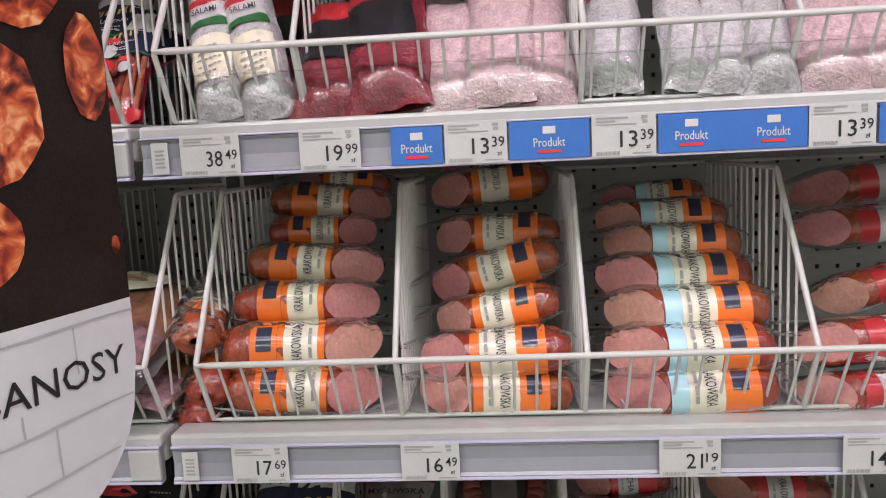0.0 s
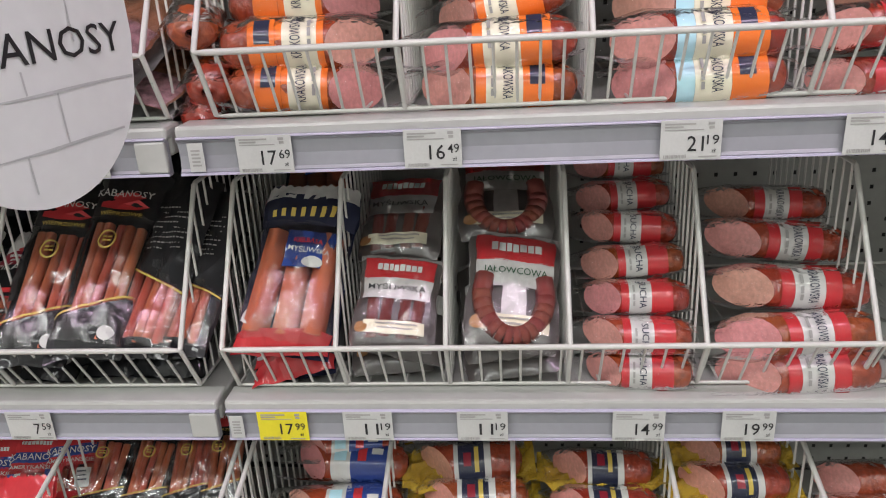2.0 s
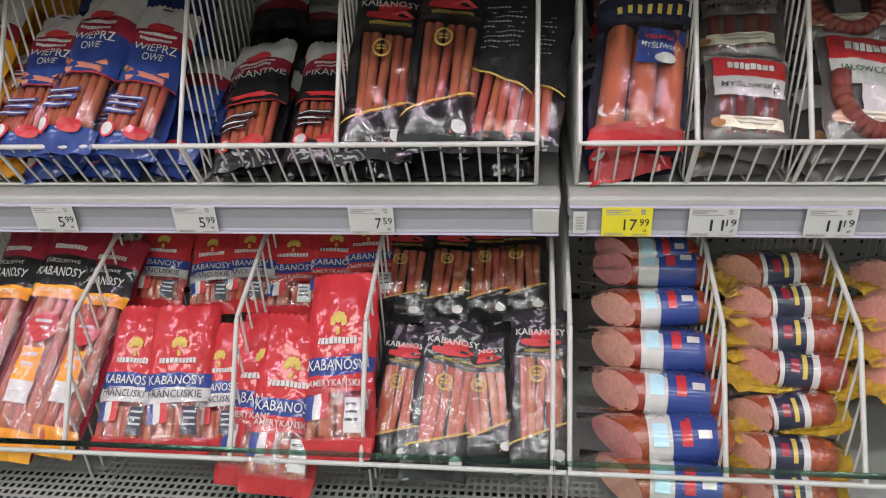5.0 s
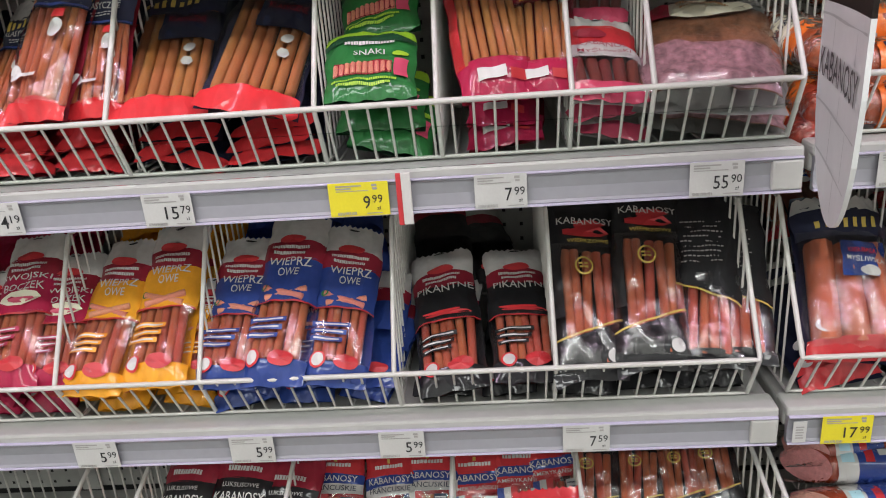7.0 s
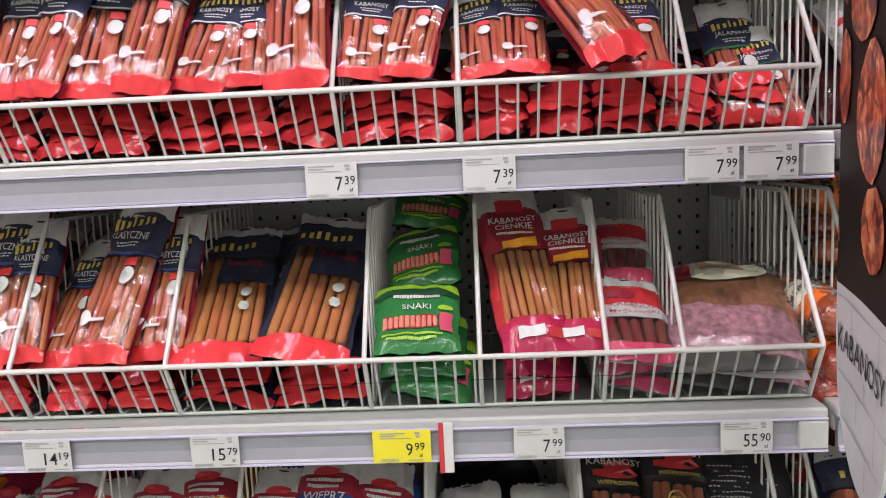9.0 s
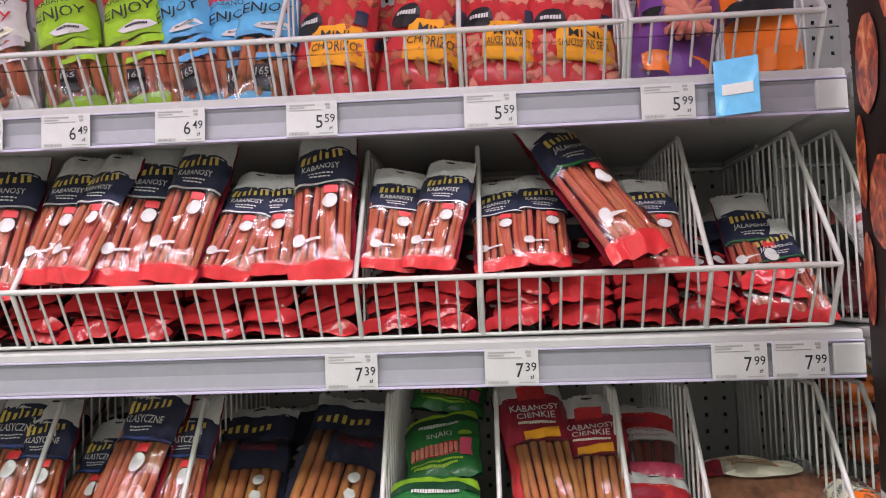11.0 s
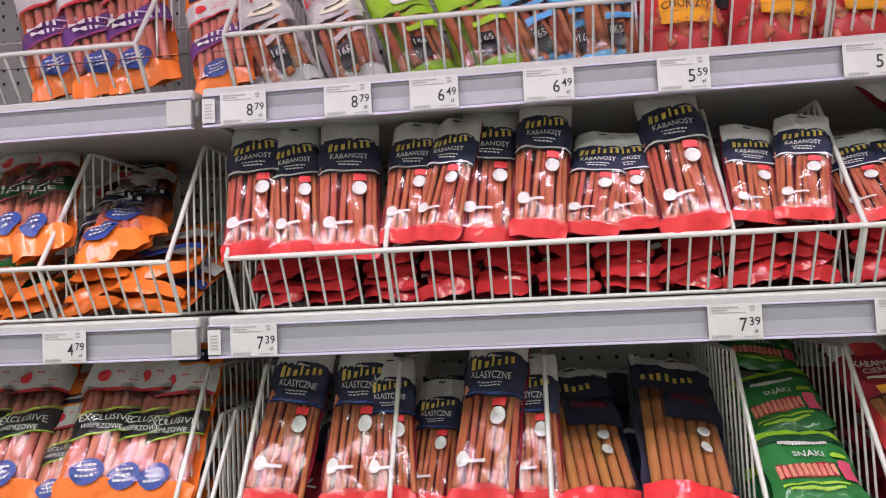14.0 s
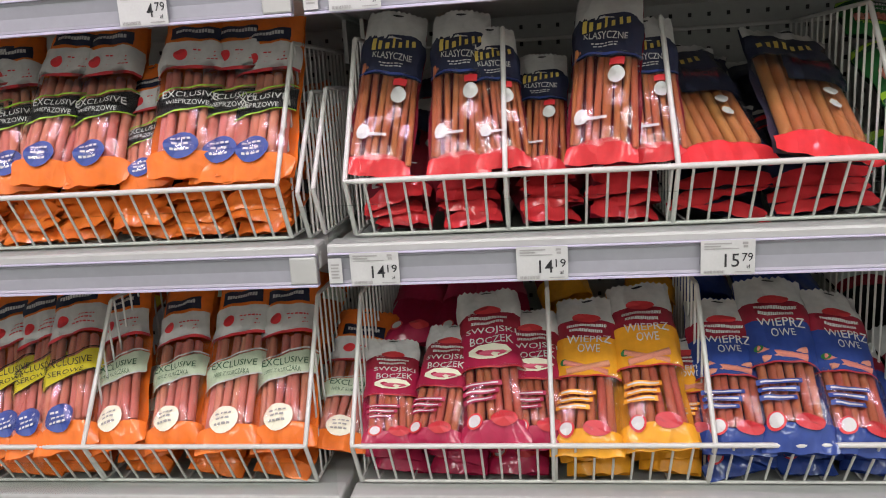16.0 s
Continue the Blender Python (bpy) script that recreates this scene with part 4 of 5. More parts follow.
# smoked ham logs: skin, cut face, wrapped labels
def log_kind(kind, label, bands, film=LOGFILM, flip=False):
    """A unit log along x, 1 long and 0.3 thick; the cut face is at the left end."""
    ob = thing(kind, label, "ham", label)
    n = 20
    prof = [(-0.46, 0.985), (-0.30, 1.0), (0.0, 1.02), (0.25, 1.0), (0.40, 0.94), (0.455, 0.78), (0.485, 0.5), (0.498, 0.2)]
    v, f = [], []
    rad = 0.145

    hand = -1 if flip else 1

    def laid(name, verts, faces, material, smooth=True):
        return mesh_of(name, [(hand * q[0], q[1], q[2]) for q in verts], [tuple(q)[::hand] for q in faces], material, smooth)

    def ring(x, s, lift=0.0, sliced=True):
        out = []
        for i in range(n):
            a = 2 * math.pi * i / n
            r = (rad + lift) * s * (1 + 0.02 * math.sin(3 * a + 9 * x) + 0.008 * math.sin(31 * x + 5 * a))
            # the end is sliced on the skew, its face turned to the front
            cut = -0.46 + 0.16 + 0.03 * math.sin(a) - 0.155 * math.cos(a)
            xs = cut + (x + 0.46) * (0.25 - cut) / 0.71 if sliced and x < 0.25 else x
            out.append((xs, r * math.cos(a), r * math.sin(a) * 0.92))
        return out
    for x, s in prof:
        v += ring(x, s)
    m = len(prof)
    f = [(k * n + i, (k + 1) * n + i, (k + 1) * n + (i + 1) % n, k * n + (i + 1) % n) for k in range(m - 1) for i in range(n)]
    f.append(tuple(range((m - 1) * n, m * n)))
    attach("skin", laid("skin", v, f, SKIN), ob)
    cut = ring(-0.462, 0.97)
    mid = tuple(sum(c[k] for c in cut) / n for k in range(3))
    cv = cut + [(mid[0] - 0.012, mid[1], mid[2])]
    attach("cut_face", laid("cut_face", cv, [(n, (i + 1) % n, i) for i in range(n)], MEAT), ob, None, "pink marbled cut face")
    arcs = list(range(0, 21))
    for nb, (x0, x1, colour, *some) in enumerate(bands):
        arcs = list(range(some[0], some[1])) if some else list(range(0, 21))
        rr = []
        for x in (x0, (x0 + x1) / 2, x1):
            q = ring(x, 1.0, 0.003 + 0.0022 * nb, False)
            s = 1.02 if abs(x) < 0.3 else 0.985
            rr += [(x, q[i % n][1] * s, q[i % n][2] * s) for i in arcs]
        k = len(arcs)
        ff = [(j * k + i, (j + 1) * k + i, (j + 1) * k + i + 1, j * k + i + 1) for j in range(2) for i in range(k - 1)]
        attach("label_band", laid("label_band", rr, ff, LOGPRINT[colour]), ob)
    # words run round the log on its pale band
    for x0, x1, colour, *some in bands:
        if colour in ("cream", "white") and x1 - x0 > 0.16:
            co, tri = lettering("KRAKOWSKA" if "krak" in kind else "SUCHA")
            span = co[:, 0].max() - co[:, 0].min()
            vv = []
            for c in co:
                a = 2.62 + hand * (c[0] / span) * 1.5
                r = (rad + 0.016) * 1.02 * (1 + 0.02 * math.sin(3 * a + 4.5 * (x0 + x1)))
                vv.append((hand * ((x0 + x1) / 2 + 0.02 + c[1] * 0.062), r * math.cos(a), r * 0.92 * math.sin(a)))
            attach("lettering", mesh_of("lettering", vv, tri, INK["navy"]), ob)
            tv, tf = [], []
            for k, (da, db) in enumerate(((-0.5, -0.1), (0.0, 0.3), (0.36, 0.62))):
                for a in (2.62 + hand * da, 2.62 + hand * db):
                    for x in (x0 + 0.03, x0 + 0.05):
                        r = (rad + 0.016) * 1.02 * (1 + 0.02 * math.sin(3 * a + 4.5 * (x0 + x1)))
                        tv.append((hand * x, r * math.cos(a), r * 0.92 * math.sin(a)))
                tf.append((4 * k, 4 * k + 1, 4 * k + 3, 4 * k + 2))
            attach("small_print", mesh_of("small_print", tv, tf, INK["grey"]), ob)
    fv, ff = [], []
    for j, x in enumerate((-0.57, -0.3, 0.0, 0.3, 0.53)):
        s = 0.55 if j in (0, 4) else 1.0
        fv += [(x, (rad + 0.016 + 0.008 * math.sin(2.3 * i + j)) * math.cos(2 * math.pi * i / 14) * (1 if s == 1 else 1.15), (rad + 0.014 + 0.007 * math.sin(1.7 * i + 3 * j)) * math.sin(2 * math.pi * i / 14) * s * 0.92) for i in range(14)]
    ff = [(j * 14 + i, (j + 1) * 14 + i, (j + 1) * 14 + (i + 1) % 14, j * 14 + (i + 1) % 14) for j in range(4) for i in range(14)]
    o = attach("film", laid("film", fv, ff, film), ob)
    o.visible_shadow = False
    if kind == "ham_gold":
        r = random.Random(8)
        gv = [(-0.62 + 1.24 * i / 16, -0.20 + 0.42 * j / 8 + r.uniform(-0.015, 0.015), -0.075 + r.uniform(-0.02, 0.025) + 0.05 * (abs(i - 8) > 6)) for j in range(9) for i in range(17)]
        gf = [(j * 17 + i, j * 17 + i + 1, (j + 1) * 17 + i + 1, (j + 1) * 17 + i) for j in range(8) for i in range(16)]
        attach("foil", mesh_of("foil", gv, gf, GOLDFILM, False), ob, None, "crumpled gold foil wrap")
    KINDS[kind] = ob


THICK = {"zyw_red": 1.2, "ham_blue": 1.14, "ham_gold": 1.28, "krak_wide": 1.04, "ham_plain": 1.2}
LB = "smoked ham log in clear film, "
log_kind("krak_orange", LB + "orange and cream label", ((0.10, 0.14, "orange"), (-0.10, 0.10, "cream"), (-0.14, -0.10, "orange"), (0.14, 0.30, "orange"), (0.17, 0.26, "navy", 6, 10)), flip=True)
log_kind("krak_right", LB + "orange, cream and blue label", ((-0.12, -0.06, "orange"), (-0.06, 0.16, "cream"), (0.16, 0.34, "orange"), (0.20, 0.29, "navy", 6, 10)))
log_kind("krak_blue", LB + "pale blue, cream and orange label", ((-0.14, -0.04, "paleblue"), (-0.04, 0.16, "cream"), (0.16, 0.36, "orange"), (0.20, 0.29, "navy", 6, 10)))
log_kind("krak_red", LB + "dark red label", ((-0.08, 0.05, "red"), (0.05, 0.20, "white"), (0.20, 0.34, "maroon")))
log_kind("krak_end", LB + "cream label, lying loose", ((0.0, 0.2, "cream"), (0.2, 0.32, "orange")))
log_kind("zyw_red", LB + "white and red label", ((-0.14, -0.07, "red"), (-0.07, 0.13, "white"), (0.13, 0.32, "red")))
log_kind("krak_wide", LB + "red and white label", ((-0.10, -0.02, "red"), (-0.02, 0.17, "white"), (0.17, 0.27, "red")))
log_kind("ham_blue", LB + "white and blue label", ((-0.10, 0.06, "white"), (0.06, 0.36, "blue"), (0.12, 0.19, "red", 4, 9), (0.23, 0.32, "white", 6, 8), (-0.07, 0.03, "paleblue", 5, 9)))
log_kind("ham_gold", LB + "gold foil and black label", ((-0.13, -0.09, "white"), (-0.09, 0.15, "navy"), (0.15, 0.21, "white"), (0.06, 0.10, "gold", 5, 10), (-0.04, 0.03, "maroon", 6, 9)))
log_kind("ham_plain", LB + "plain skin", ((0.1, 0.2, "white"),))

USED = set()
RND = random.Random(5)
PLAIN = ("back", "bottom_seal", "bag_front", "header", "tray", "tray_lid", "foot", "meat", "bottom_print", "label_panel", "orange_top", "red_front", "label_band", "light_band", "sticker", "black_panel", "maroon_top", "red_panel", "white_panel", "casing", "blue_band")


def copy_plain(ob, m):
    """A copy of a buried pack with its large sheets only."""
    made = ob.copy()
    scene.collection.objects.link(made)
    made.matrix_basis = m @ Matrix.Diagonal((*ob.scale, 1))
    for o in ob.children:
        if o.name.split(".")[0] in PLAIN:
            c = o.copy()
            scene.collection.objects.link(c)
            c.parent = made
    return made


def set_out(kind, m, plain=False):
    k = KINDS[kind]
    ob = k.ob if isinstance(k, Pouch) else k
    if kind not in USED:
        USED.add(kind)
        ob.matrix_basis = m
        return ob
    m = m @ Matrix.Diagonal((1 / ob.scale.x, 1 / ob.scale.y, 1 / ob.scale.z, 1))
    return copy_plain(ob, m) if plain else copy_thing(ob, m)


def put(kind, x, y, z, a, g, s, plain=False):
    """A pack with its foot at (x, y, z), leaning back by a degrees, turned by g, scaled by s."""
    r = 16 if plain else 12
    y += 0.0 if plain or y < 0.70 else 0.024 if z > 1.7 else 0.007
    down = 0.0 if plain or s < 0.75 else 0.04 * KINDS[kind].h * s
    s = s if plain else s * 1.04
    return set_out(kind, pose(x, y, z) @ pose(0, 0, 0, a) @ pose(0, 0, 0, 0, RND.uniform(-r, r), g + RND.uniform(-5, 5)) @ pose(0, -down, -0.1 * down) @ Matrix.Diagonal((min(max(s, 0.92), 1.06) * RND.uniform(0.9, 1.06), s, s * RND.uniform(0.8, 1.25), 1)), plain)


def log(kind, x, y, z, length, turn):
    return set_out(kind, pose(x, y, z) @ pose(0, 0, 0, RND.uniform(-12, 12), turn * -1.0 + RND.uniform(-3, 3), RND.uniform(-6, 6)) @ Matrix.Diagonal((length, length * THICK.get(kind, 1.1), length * THICK.get(kind, 1.1), 1)))



# thin cured sausages, second shelf of the middle bay
put("kabanosy_red", -1.512, 0.739, 1.562, 60, 4, 1.07)
put("kabanosy_red", -1.450, 0.739, 1.561, 60, 5, 1.03)
put("kabanosy_red", -1.387, 0.736, 1.556, 60, 3, 1.09)
put("kabanosy_red", -1.313, 0.744, 1.571, 60, -0, 0.92)
put("kabanosy_red", -1.273, 0.730, 1.571, 60, -6, 0.91)
put("kabanosy_red", -1.213, 0.742, 1.567, 60, 1, 1.03)
put("kabanosy_red", -1.150, 0.729, 1.569, 60, -2, 1.04)
put("kabanosy_red", -1.088, 0.742, 1.568, 60, -9, 0.75)
put("kabanosy_red", -1.037, 0.741, 1.566, 60, -5, 0.70)
put("kabanosy_red", -0.967, 0.727, 1.565, 60, -2, 1.06)
put("kabanosy_red", -0.891, 0.742, 1.567, 60, -2, 0.70)
put("kabanosy_red", -0.842, 0.736, 1.572, 60, -7, 0.75)
put("kabanosy_red", -0.757, 0.740, 1.562, 50, 0, 0.70)
put("kabanosy_red", -0.708, 0.743, 1.566, 50, -1, 0.70)
put("kabanosy_red", -0.573, 0.735, 1.557, 50, 7, 0.70)
put("kabanosy_green", -0.610, 0.700, 1.577, 50, 19, 1.22)
put("kabanosy_green", -0.436, 0.773, 1.498, 50, -1, 1.01)
put("kabanosy_green", -0.404, 0.768, 1.492, 50, 1, 0.78)

# dark blue packs, third shelf of the middle bay
put("kabanosy_classic", -1.500, 0.745, 1.249, 52, -8, 1.04)
put("kabanosy_classic", -1.400, 0.743, 1.246, 52, -3, 1.02)
put("kabanosy_classic", -1.348, 0.746, 1.250, 52, 1, 0.87)
put("kabanosy_classic", -1.234, 0.732, 1.252, 52, -5, 1.04)
put("kabanosy_classic", -1.171, 0.745, 1.249, 52, -5, 0.87)
put("kabanosy_classic", -1.306, 0.759, 1.239, 42, -0, 0.86)
put("kabanosy_flat", -1.093, 0.740, 1.241, 30, -0, 1.31)
put("kabanosy_flat", -0.987, 0.734, 1.244, 30, -4, 1.35)
put("snack_green", -0.845, 0.732, 1.243, 33, -1, 0.93)
put("snack_green", -0.839, 0.833, 1.302, 33, -0, 0.95)
put("snack_green", -0.841, 0.942, 1.368, 33, -2, 0.70)
put("kabanosy_maroon", -0.699, 0.740, 1.241, 42, 4, 1.13)
put("kabanosy_maroon", -0.650, 0.745, 1.240, 42, -4, 0.95)
put("kabanos_small", -0.578, 0.731, 1.225, 36, -1, 0.95)
put("kabanos_small", -0.580, 0.835, 1.300, 36, -6, 0.89)
put("loin_pack", -0.470, 0.732, 1.210, 28, -7, 1.11)

# lower shelf of the middle bay
put("duda_maroon", -1.511, 0.739, 0.891, 36, 3, 0.80)
put("duda_maroon", -1.454, 0.739, 0.891, 36, -5, 0.91)
put("duda_maroon", -1.371, 0.733, 0.899, 36, 1, 1.16)
put("duda_maroon", -1.317, 0.739, 0.891, 36, 1, 1.02)
put("duda_orange", -1.258, 0.732, 0.886, 36, -4, 1.15)
put("duda_orange", -1.169, 0.731, 0.895, 36, -4, 1.21)
put("duda_orange", -1.122, 0.750, 0.887, 36, -4, 0.76)
put("duda_blue", -1.075, 0.733, 0.887, 36, -6, 1.10)
put("duda_blue", -1.008, 0.726, 0.894, 36, -5, 1.24)
put("duda_blue", -0.969, 0.744, 0.882, 36, -4, 0.79)
put("duda_blue", -0.931, 0.732, 0.886, 36, -8, 1.16)
put("duda_black", -0.775, 0.742, 0.864, 24, 2, 1.18)
put("duda_black", -0.679, 0.751, 0.868, 24, 0, 1.13)
put("kabanosy_black", -0.600, 0.733, 0.883, 42, -3, 1.12)
put("kabanosy_black", -0.522, 0.734, 0.893, 42, -7, 1.12)
put("kabanosy_turned", -0.455, 0.739, 0.888, 42, -4, 1.08)
put("kabanosy_turned", -0.415, 0.741, 0.889, 40, -8, 1.02)

# orange packs of the far bay
put("orange_yellow", -2.044, 0.739, 0.891, 38, 26, 1.35)
put("orange_yellow", -2.008, 0.735, 0.895, 38, 22, 1.35)
put("orange_yellow", -1.958, 0.733, 0.898, 38, 17, 1.35)
put("orange_cream", -1.892, 0.745, 0.895, 38, 11, 1.28)
put("orange_cream", -1.810, 0.744, 0.894, 38, 11, 1.21)
put("orange_cream", -1.728, 0.732, 0.898, 38, 11, 1.29)
put("orange_cream", -1.655, 0.742, 0.893, 38, 9, 1.27)
put("orange_cream", -1.590, 0.780, 0.870, 36, -3, 1.01)
put("orange_brown", -2.029, 0.749, 1.253, 50, 14, 1.19)
put("orange_brown", -1.980, 0.747, 1.251, 50, 13, 1.24)
put("orange_brown", -1.936, 0.744, 1.259, 50, 7, 1.22)
put("orange_brown", -1.866, 0.751, 1.255, 50, 10, 1.22)
put("orange_brown", -1.804, 0.755, 1.245, 50, 9, 0.88)
put("orange_brown", -1.742, 0.741, 1.259, 50, 7, 1.18)
put("orange_brown", -1.694, 0.748, 1.252, 50, 5, 1.23)
put("orange_brown", -1.651, 0.748, 1.252, 50, 5, 1.18)
put("green_pink", -1.811, 0.755, 1.585, 45, 21, 1.35)
put("green_pink", -1.855, 0.759, 1.589, 45, 24, 1.30)
put("orange_flat", -1.718, 0.765, 1.571, 30, 21, 1.35)
put("orange_flat", -1.716, 0.799, 1.603, 30, 23, 1.35)
put("orange_purple", -1.716, 0.745, 1.800, 62, 26, 1.35)
put("orange_purple", -1.666, 0.748, 1.806, 62, 18, 1.35)
put("orange_purple", -1.779, 0.748, 1.805, 62, 27, 1.35)
put("orange_purple", -1.550, 0.740, 1.789, 66, 14, 0.92)

# top shelf of the middle bay
put("enjoy_white", -1.531, 0.757, 1.784, 66, 21, 1.12)
put("enjoy_white", -1.462, 0.751, 1.785, 66, 21, 1.33)
put("enjoy_white", -1.373, 0.757, 1.783, 66, 16, 1.29)
put("enjoy_green", -1.281, 0.755, 1.780, 66, 17, 1.30)
put("enjoy_green", -1.194, 0.750, 1.782, 66, 16, 1.31)
put("enjoy_blue", -1.124, 0.755, 1.778, 66, 13, 1.28)
put("enjoy_blue", -1.078, 0.762, 1.774, 66, 9, 1.19)
put("enjoy_blue", -1.046, 0.749, 1.779, 66, 5, 1.18)
put("chorizo", -0.959, 0.754, 1.776, 66, 1, 1.21)
put("chorizo", -0.851, 0.753, 1.774, 66, -3, 1.22)
put("mini_salami", -0.751, 0.753, 1.774, 66, -4, 1.13)
put("mini_salami", -0.659, 0.749, 1.774, 66, -7, 1.08)
put("mini_fuet", -0.553, 0.752, 1.772, 66, -12, 1.21)

# trays of the near bay, lower shelf
put("tray_mysl", -0.278, 0.736, 0.890, 44, -3, 1.12)
put("tray_mysl", -0.272, 0.925, 0.990, 36, 2, 0.80)
put("tray_red", -0.146, 0.737, 0.891, 40, 0, 0.83)
put("tray_red", -0.146, 0.832, 0.966, 40, -1, 0.83)
put("tray_ring", -0.005, 0.735, 0.890, 38, 0, 0.88)
put("tray_ring", -0.007, 0.858, 0.981, 38, 1, 0.78)

# bottom deck of the middle bay
put("luks", -1.205, 0.575, 0.513, 36, -6, 1.11)
put("luks", -1.123, 0.570, 0.517, 36, -9, 1.12)
put("luks", -1.060, 0.579, 0.517, 36, -7, 1.04)
put("sok_fr", -0.957, 0.579, 0.518, 40, 2, 0.94)
put("sok_fr", -0.876, 0.572, 0.525, 40, 7, 0.94)
put("sok_fr", -0.822, 0.584, 0.522, 40, 1, 0.81)
put("sok_fr", -0.977, 0.765, 0.614, 40, 0, 0.70)
put("sok_fr", -0.882, 0.761, 0.610, 40, 1, 0.70)
put("sok_fr", -0.833, 0.765, 0.614, 40, 1, 0.70)
put("sok_am", -0.768, 0.554, 0.497, 40, 1, 1.06)
put("sok_am", -0.730, 0.542, 0.497, 40, 1, 1.05)
put("sok_am", -0.650, 0.570, 0.536, 40, 4, 1.14)
put("sok_am", -0.758, 0.760, 0.610, 40, 5, 0.70)
put("sok_am", -0.693, 0.768, 0.616, 40, 3, 0.70)
put("sok_am", -0.637, 0.776, 0.623, 40, 5, 0.70)
put("kabanosy_black", -0.587, 0.577, 0.516, 40, -3, 0.83)
put("kabanosy_black", -0.524, 0.565, 0.514, 40, -6, 0.91)
put("kabanosy_black", -0.453, 0.584, 0.514, 40, 3, 0.74)
put("kabanosy_black", -0.388, 0.572, 0.522, 40, 4, 0.93)
put("kabanosy_black", -0.596, 0.758, 0.608, 40, -2, 0.70)
put("kabanosy_black", -0.530, 0.759, 0.609, 40, -4, 0.70)
put("kabanosy_black", -0.465, 0.761, 0.610, 40, -1, 0.70)
put("kabanosy_black", -0.414, 0.765, 0.614, 40, -2, 0.70)
put("sok_fr", -1.296, 0.575, 0.504, 30, 19, 1.12)
put("sok_fr", -1.252, 0.580, 0.507, 30, 16, 1.26)

# salami of the near bay
put("salami_bottle", -0.278, 0.753, 1.492, 58, 16, 0.90)
put("salami_bottle", -0.227, 0.752, 1.490, 58, 11, 0.91)
put("salami_red", -0.165, 0.749, 1.486, 50, 2, 0.97)
put("salami_red", -0.105, 0.741, 1.492, 50, 7, 1.07)
put("salami_net", -0.032, 0.745, 1.482, 50, 2, 0.93)
put("salami_net", 0.002, 0.737, 1.491, 50, -6, 0.95)
put("salami_net", 0.040, 0.744, 1.481, 50, -3, 1.00)
put("salami_white", 0.116, 0.758, 1.497, 50, -1, 0.79)
put("salami_white", 0.192, 0.756, 1.495, 50, 2, 0.82)
put("salami_white", 0.225, 0.752, 1.491, 50, -1, 0.78)
put("salami_white", 0.266, 0.748, 1.485, 50, -0, 0.79)
put("salami_net", 0.323, 0.748, 1.485, 50, -8, 0.85)
put("salami_net", 0.360, 0.748, 1.486, 50, -14, 0.89)

# smoked ham logs
log("krak_orange", -0.223, 0.802, 1.236, 0.185, 0)
log("krak_orange", -0.229, 0.851, 1.275, 0.177, -3)
log("krak_orange", -0.228, 0.900, 1.313, 0.173, -4)
log("krak_orange", -0.229, 0.959, 1.347, 0.145, 0)
log("krak_orange", -0.225, 1.002, 1.381, 0.170, -6)
log("krak_right", -0.015, 1.048, 1.416, 0.150, 0)
log("krak_right", -0.222, 1.031, 1.402, 0.146, 0)
log("krak_blue", 0.200, 1.009, 1.370, 0.139, 0)
log("krak_right", -0.015, 0.788, 1.226, 0.175, 0)
log("krak_right", -0.012, 0.834, 1.261, 0.154, 9)
log("krak_right", -0.013, 0.882, 1.299, 0.169, 12)
log("krak_right", -0.009, 0.932, 1.338, 0.167, 0)
log("krak_right", -0.015, 1.004, 1.395, 0.167, 3)
log("krak_blue", 0.193, 0.787, 1.225, 0.182, 2)
log("krak_blue", 0.200, 0.829, 1.258, 0.183, 2)
log("krak_blue", 0.197, 0.869, 1.289, 0.182, 0)
log("krak_blue", 0.203, 0.910, 1.321, 0.166, 0)
log("krak_blue", 0.197, 0.944, 1.348, 0.165, 0)
log("krak_red", 0.385, 0.792, 1.229, 0.158, 3)
log("krak_red", 0.421, 0.850, 1.274, 0.149, 14)
log("krak_red", 0.436, 0.924, 1.332, 0.160, 3)
log("krak_red", 0.459, 0.983, 1.378, 0.175, 4)
log("zyw_red", 0.144, 0.778, 0.884, 0.131, 0)
log("zyw_red", 0.148, 0.818, 0.915, 0.131, 0)
log("zyw_red", 0.148, 0.858, 0.946, 0.131, 0)
log("zyw_red", 0.148, 0.898, 0.978, 0.126, 0)
log("zyw_red", 0.146, 0.937, 1.008, 0.126, 0)
log("zyw_red", 0.146, 0.979, 1.041, 0.125, 0)
log("krak_wide", 0.327, 0.777, 0.883, 0.185, 0)
log("krak_wide", 0.333, 0.826, 0.921, 0.184, -3)
log("krak_wide", 0.329, 0.879, 0.962, 0.176, -3)
log("krak_wide", 0.325, 0.924, 0.998, 0.153, 0)
log("ham_blue", -0.233, 0.575, 0.498, 0.186, 0)
log("ham_blue", -0.233, 0.622, 0.532, 0.185, 0)
log("ham_blue", -0.235, 0.670, 0.567, 0.179, 0)
log("ham_blue", -0.235, 0.718, 0.601, 0.178, 0)
log("ham_blue", -0.236, 0.767, 0.637, 0.168, 0)
log("ham_blue", -0.233, 0.816, 0.672, 0.171, 0)
log("ham_blue", -0.238, 0.829, 0.692, 0.151, 0)
log("ham_gold", -0.060, 0.700, 0.588, 0.144, -3)
log("ham_gold", -0.060, 0.739, 0.616, 0.147, 4)
log("ham_gold", -0.059, 0.777, 0.644, 0.147, 0)
log("ham_gold", -0.066, 0.817, 0.673, 0.146, 0)
log("ham_gold", 0.105, 0.695, 0.584, 0.138, 0)
log("ham_gold", 0.108, 0.729, 0.609, 0.141, -3)
log("ham_gold", 0.110, 0.770, 0.639, 0.145, 0)
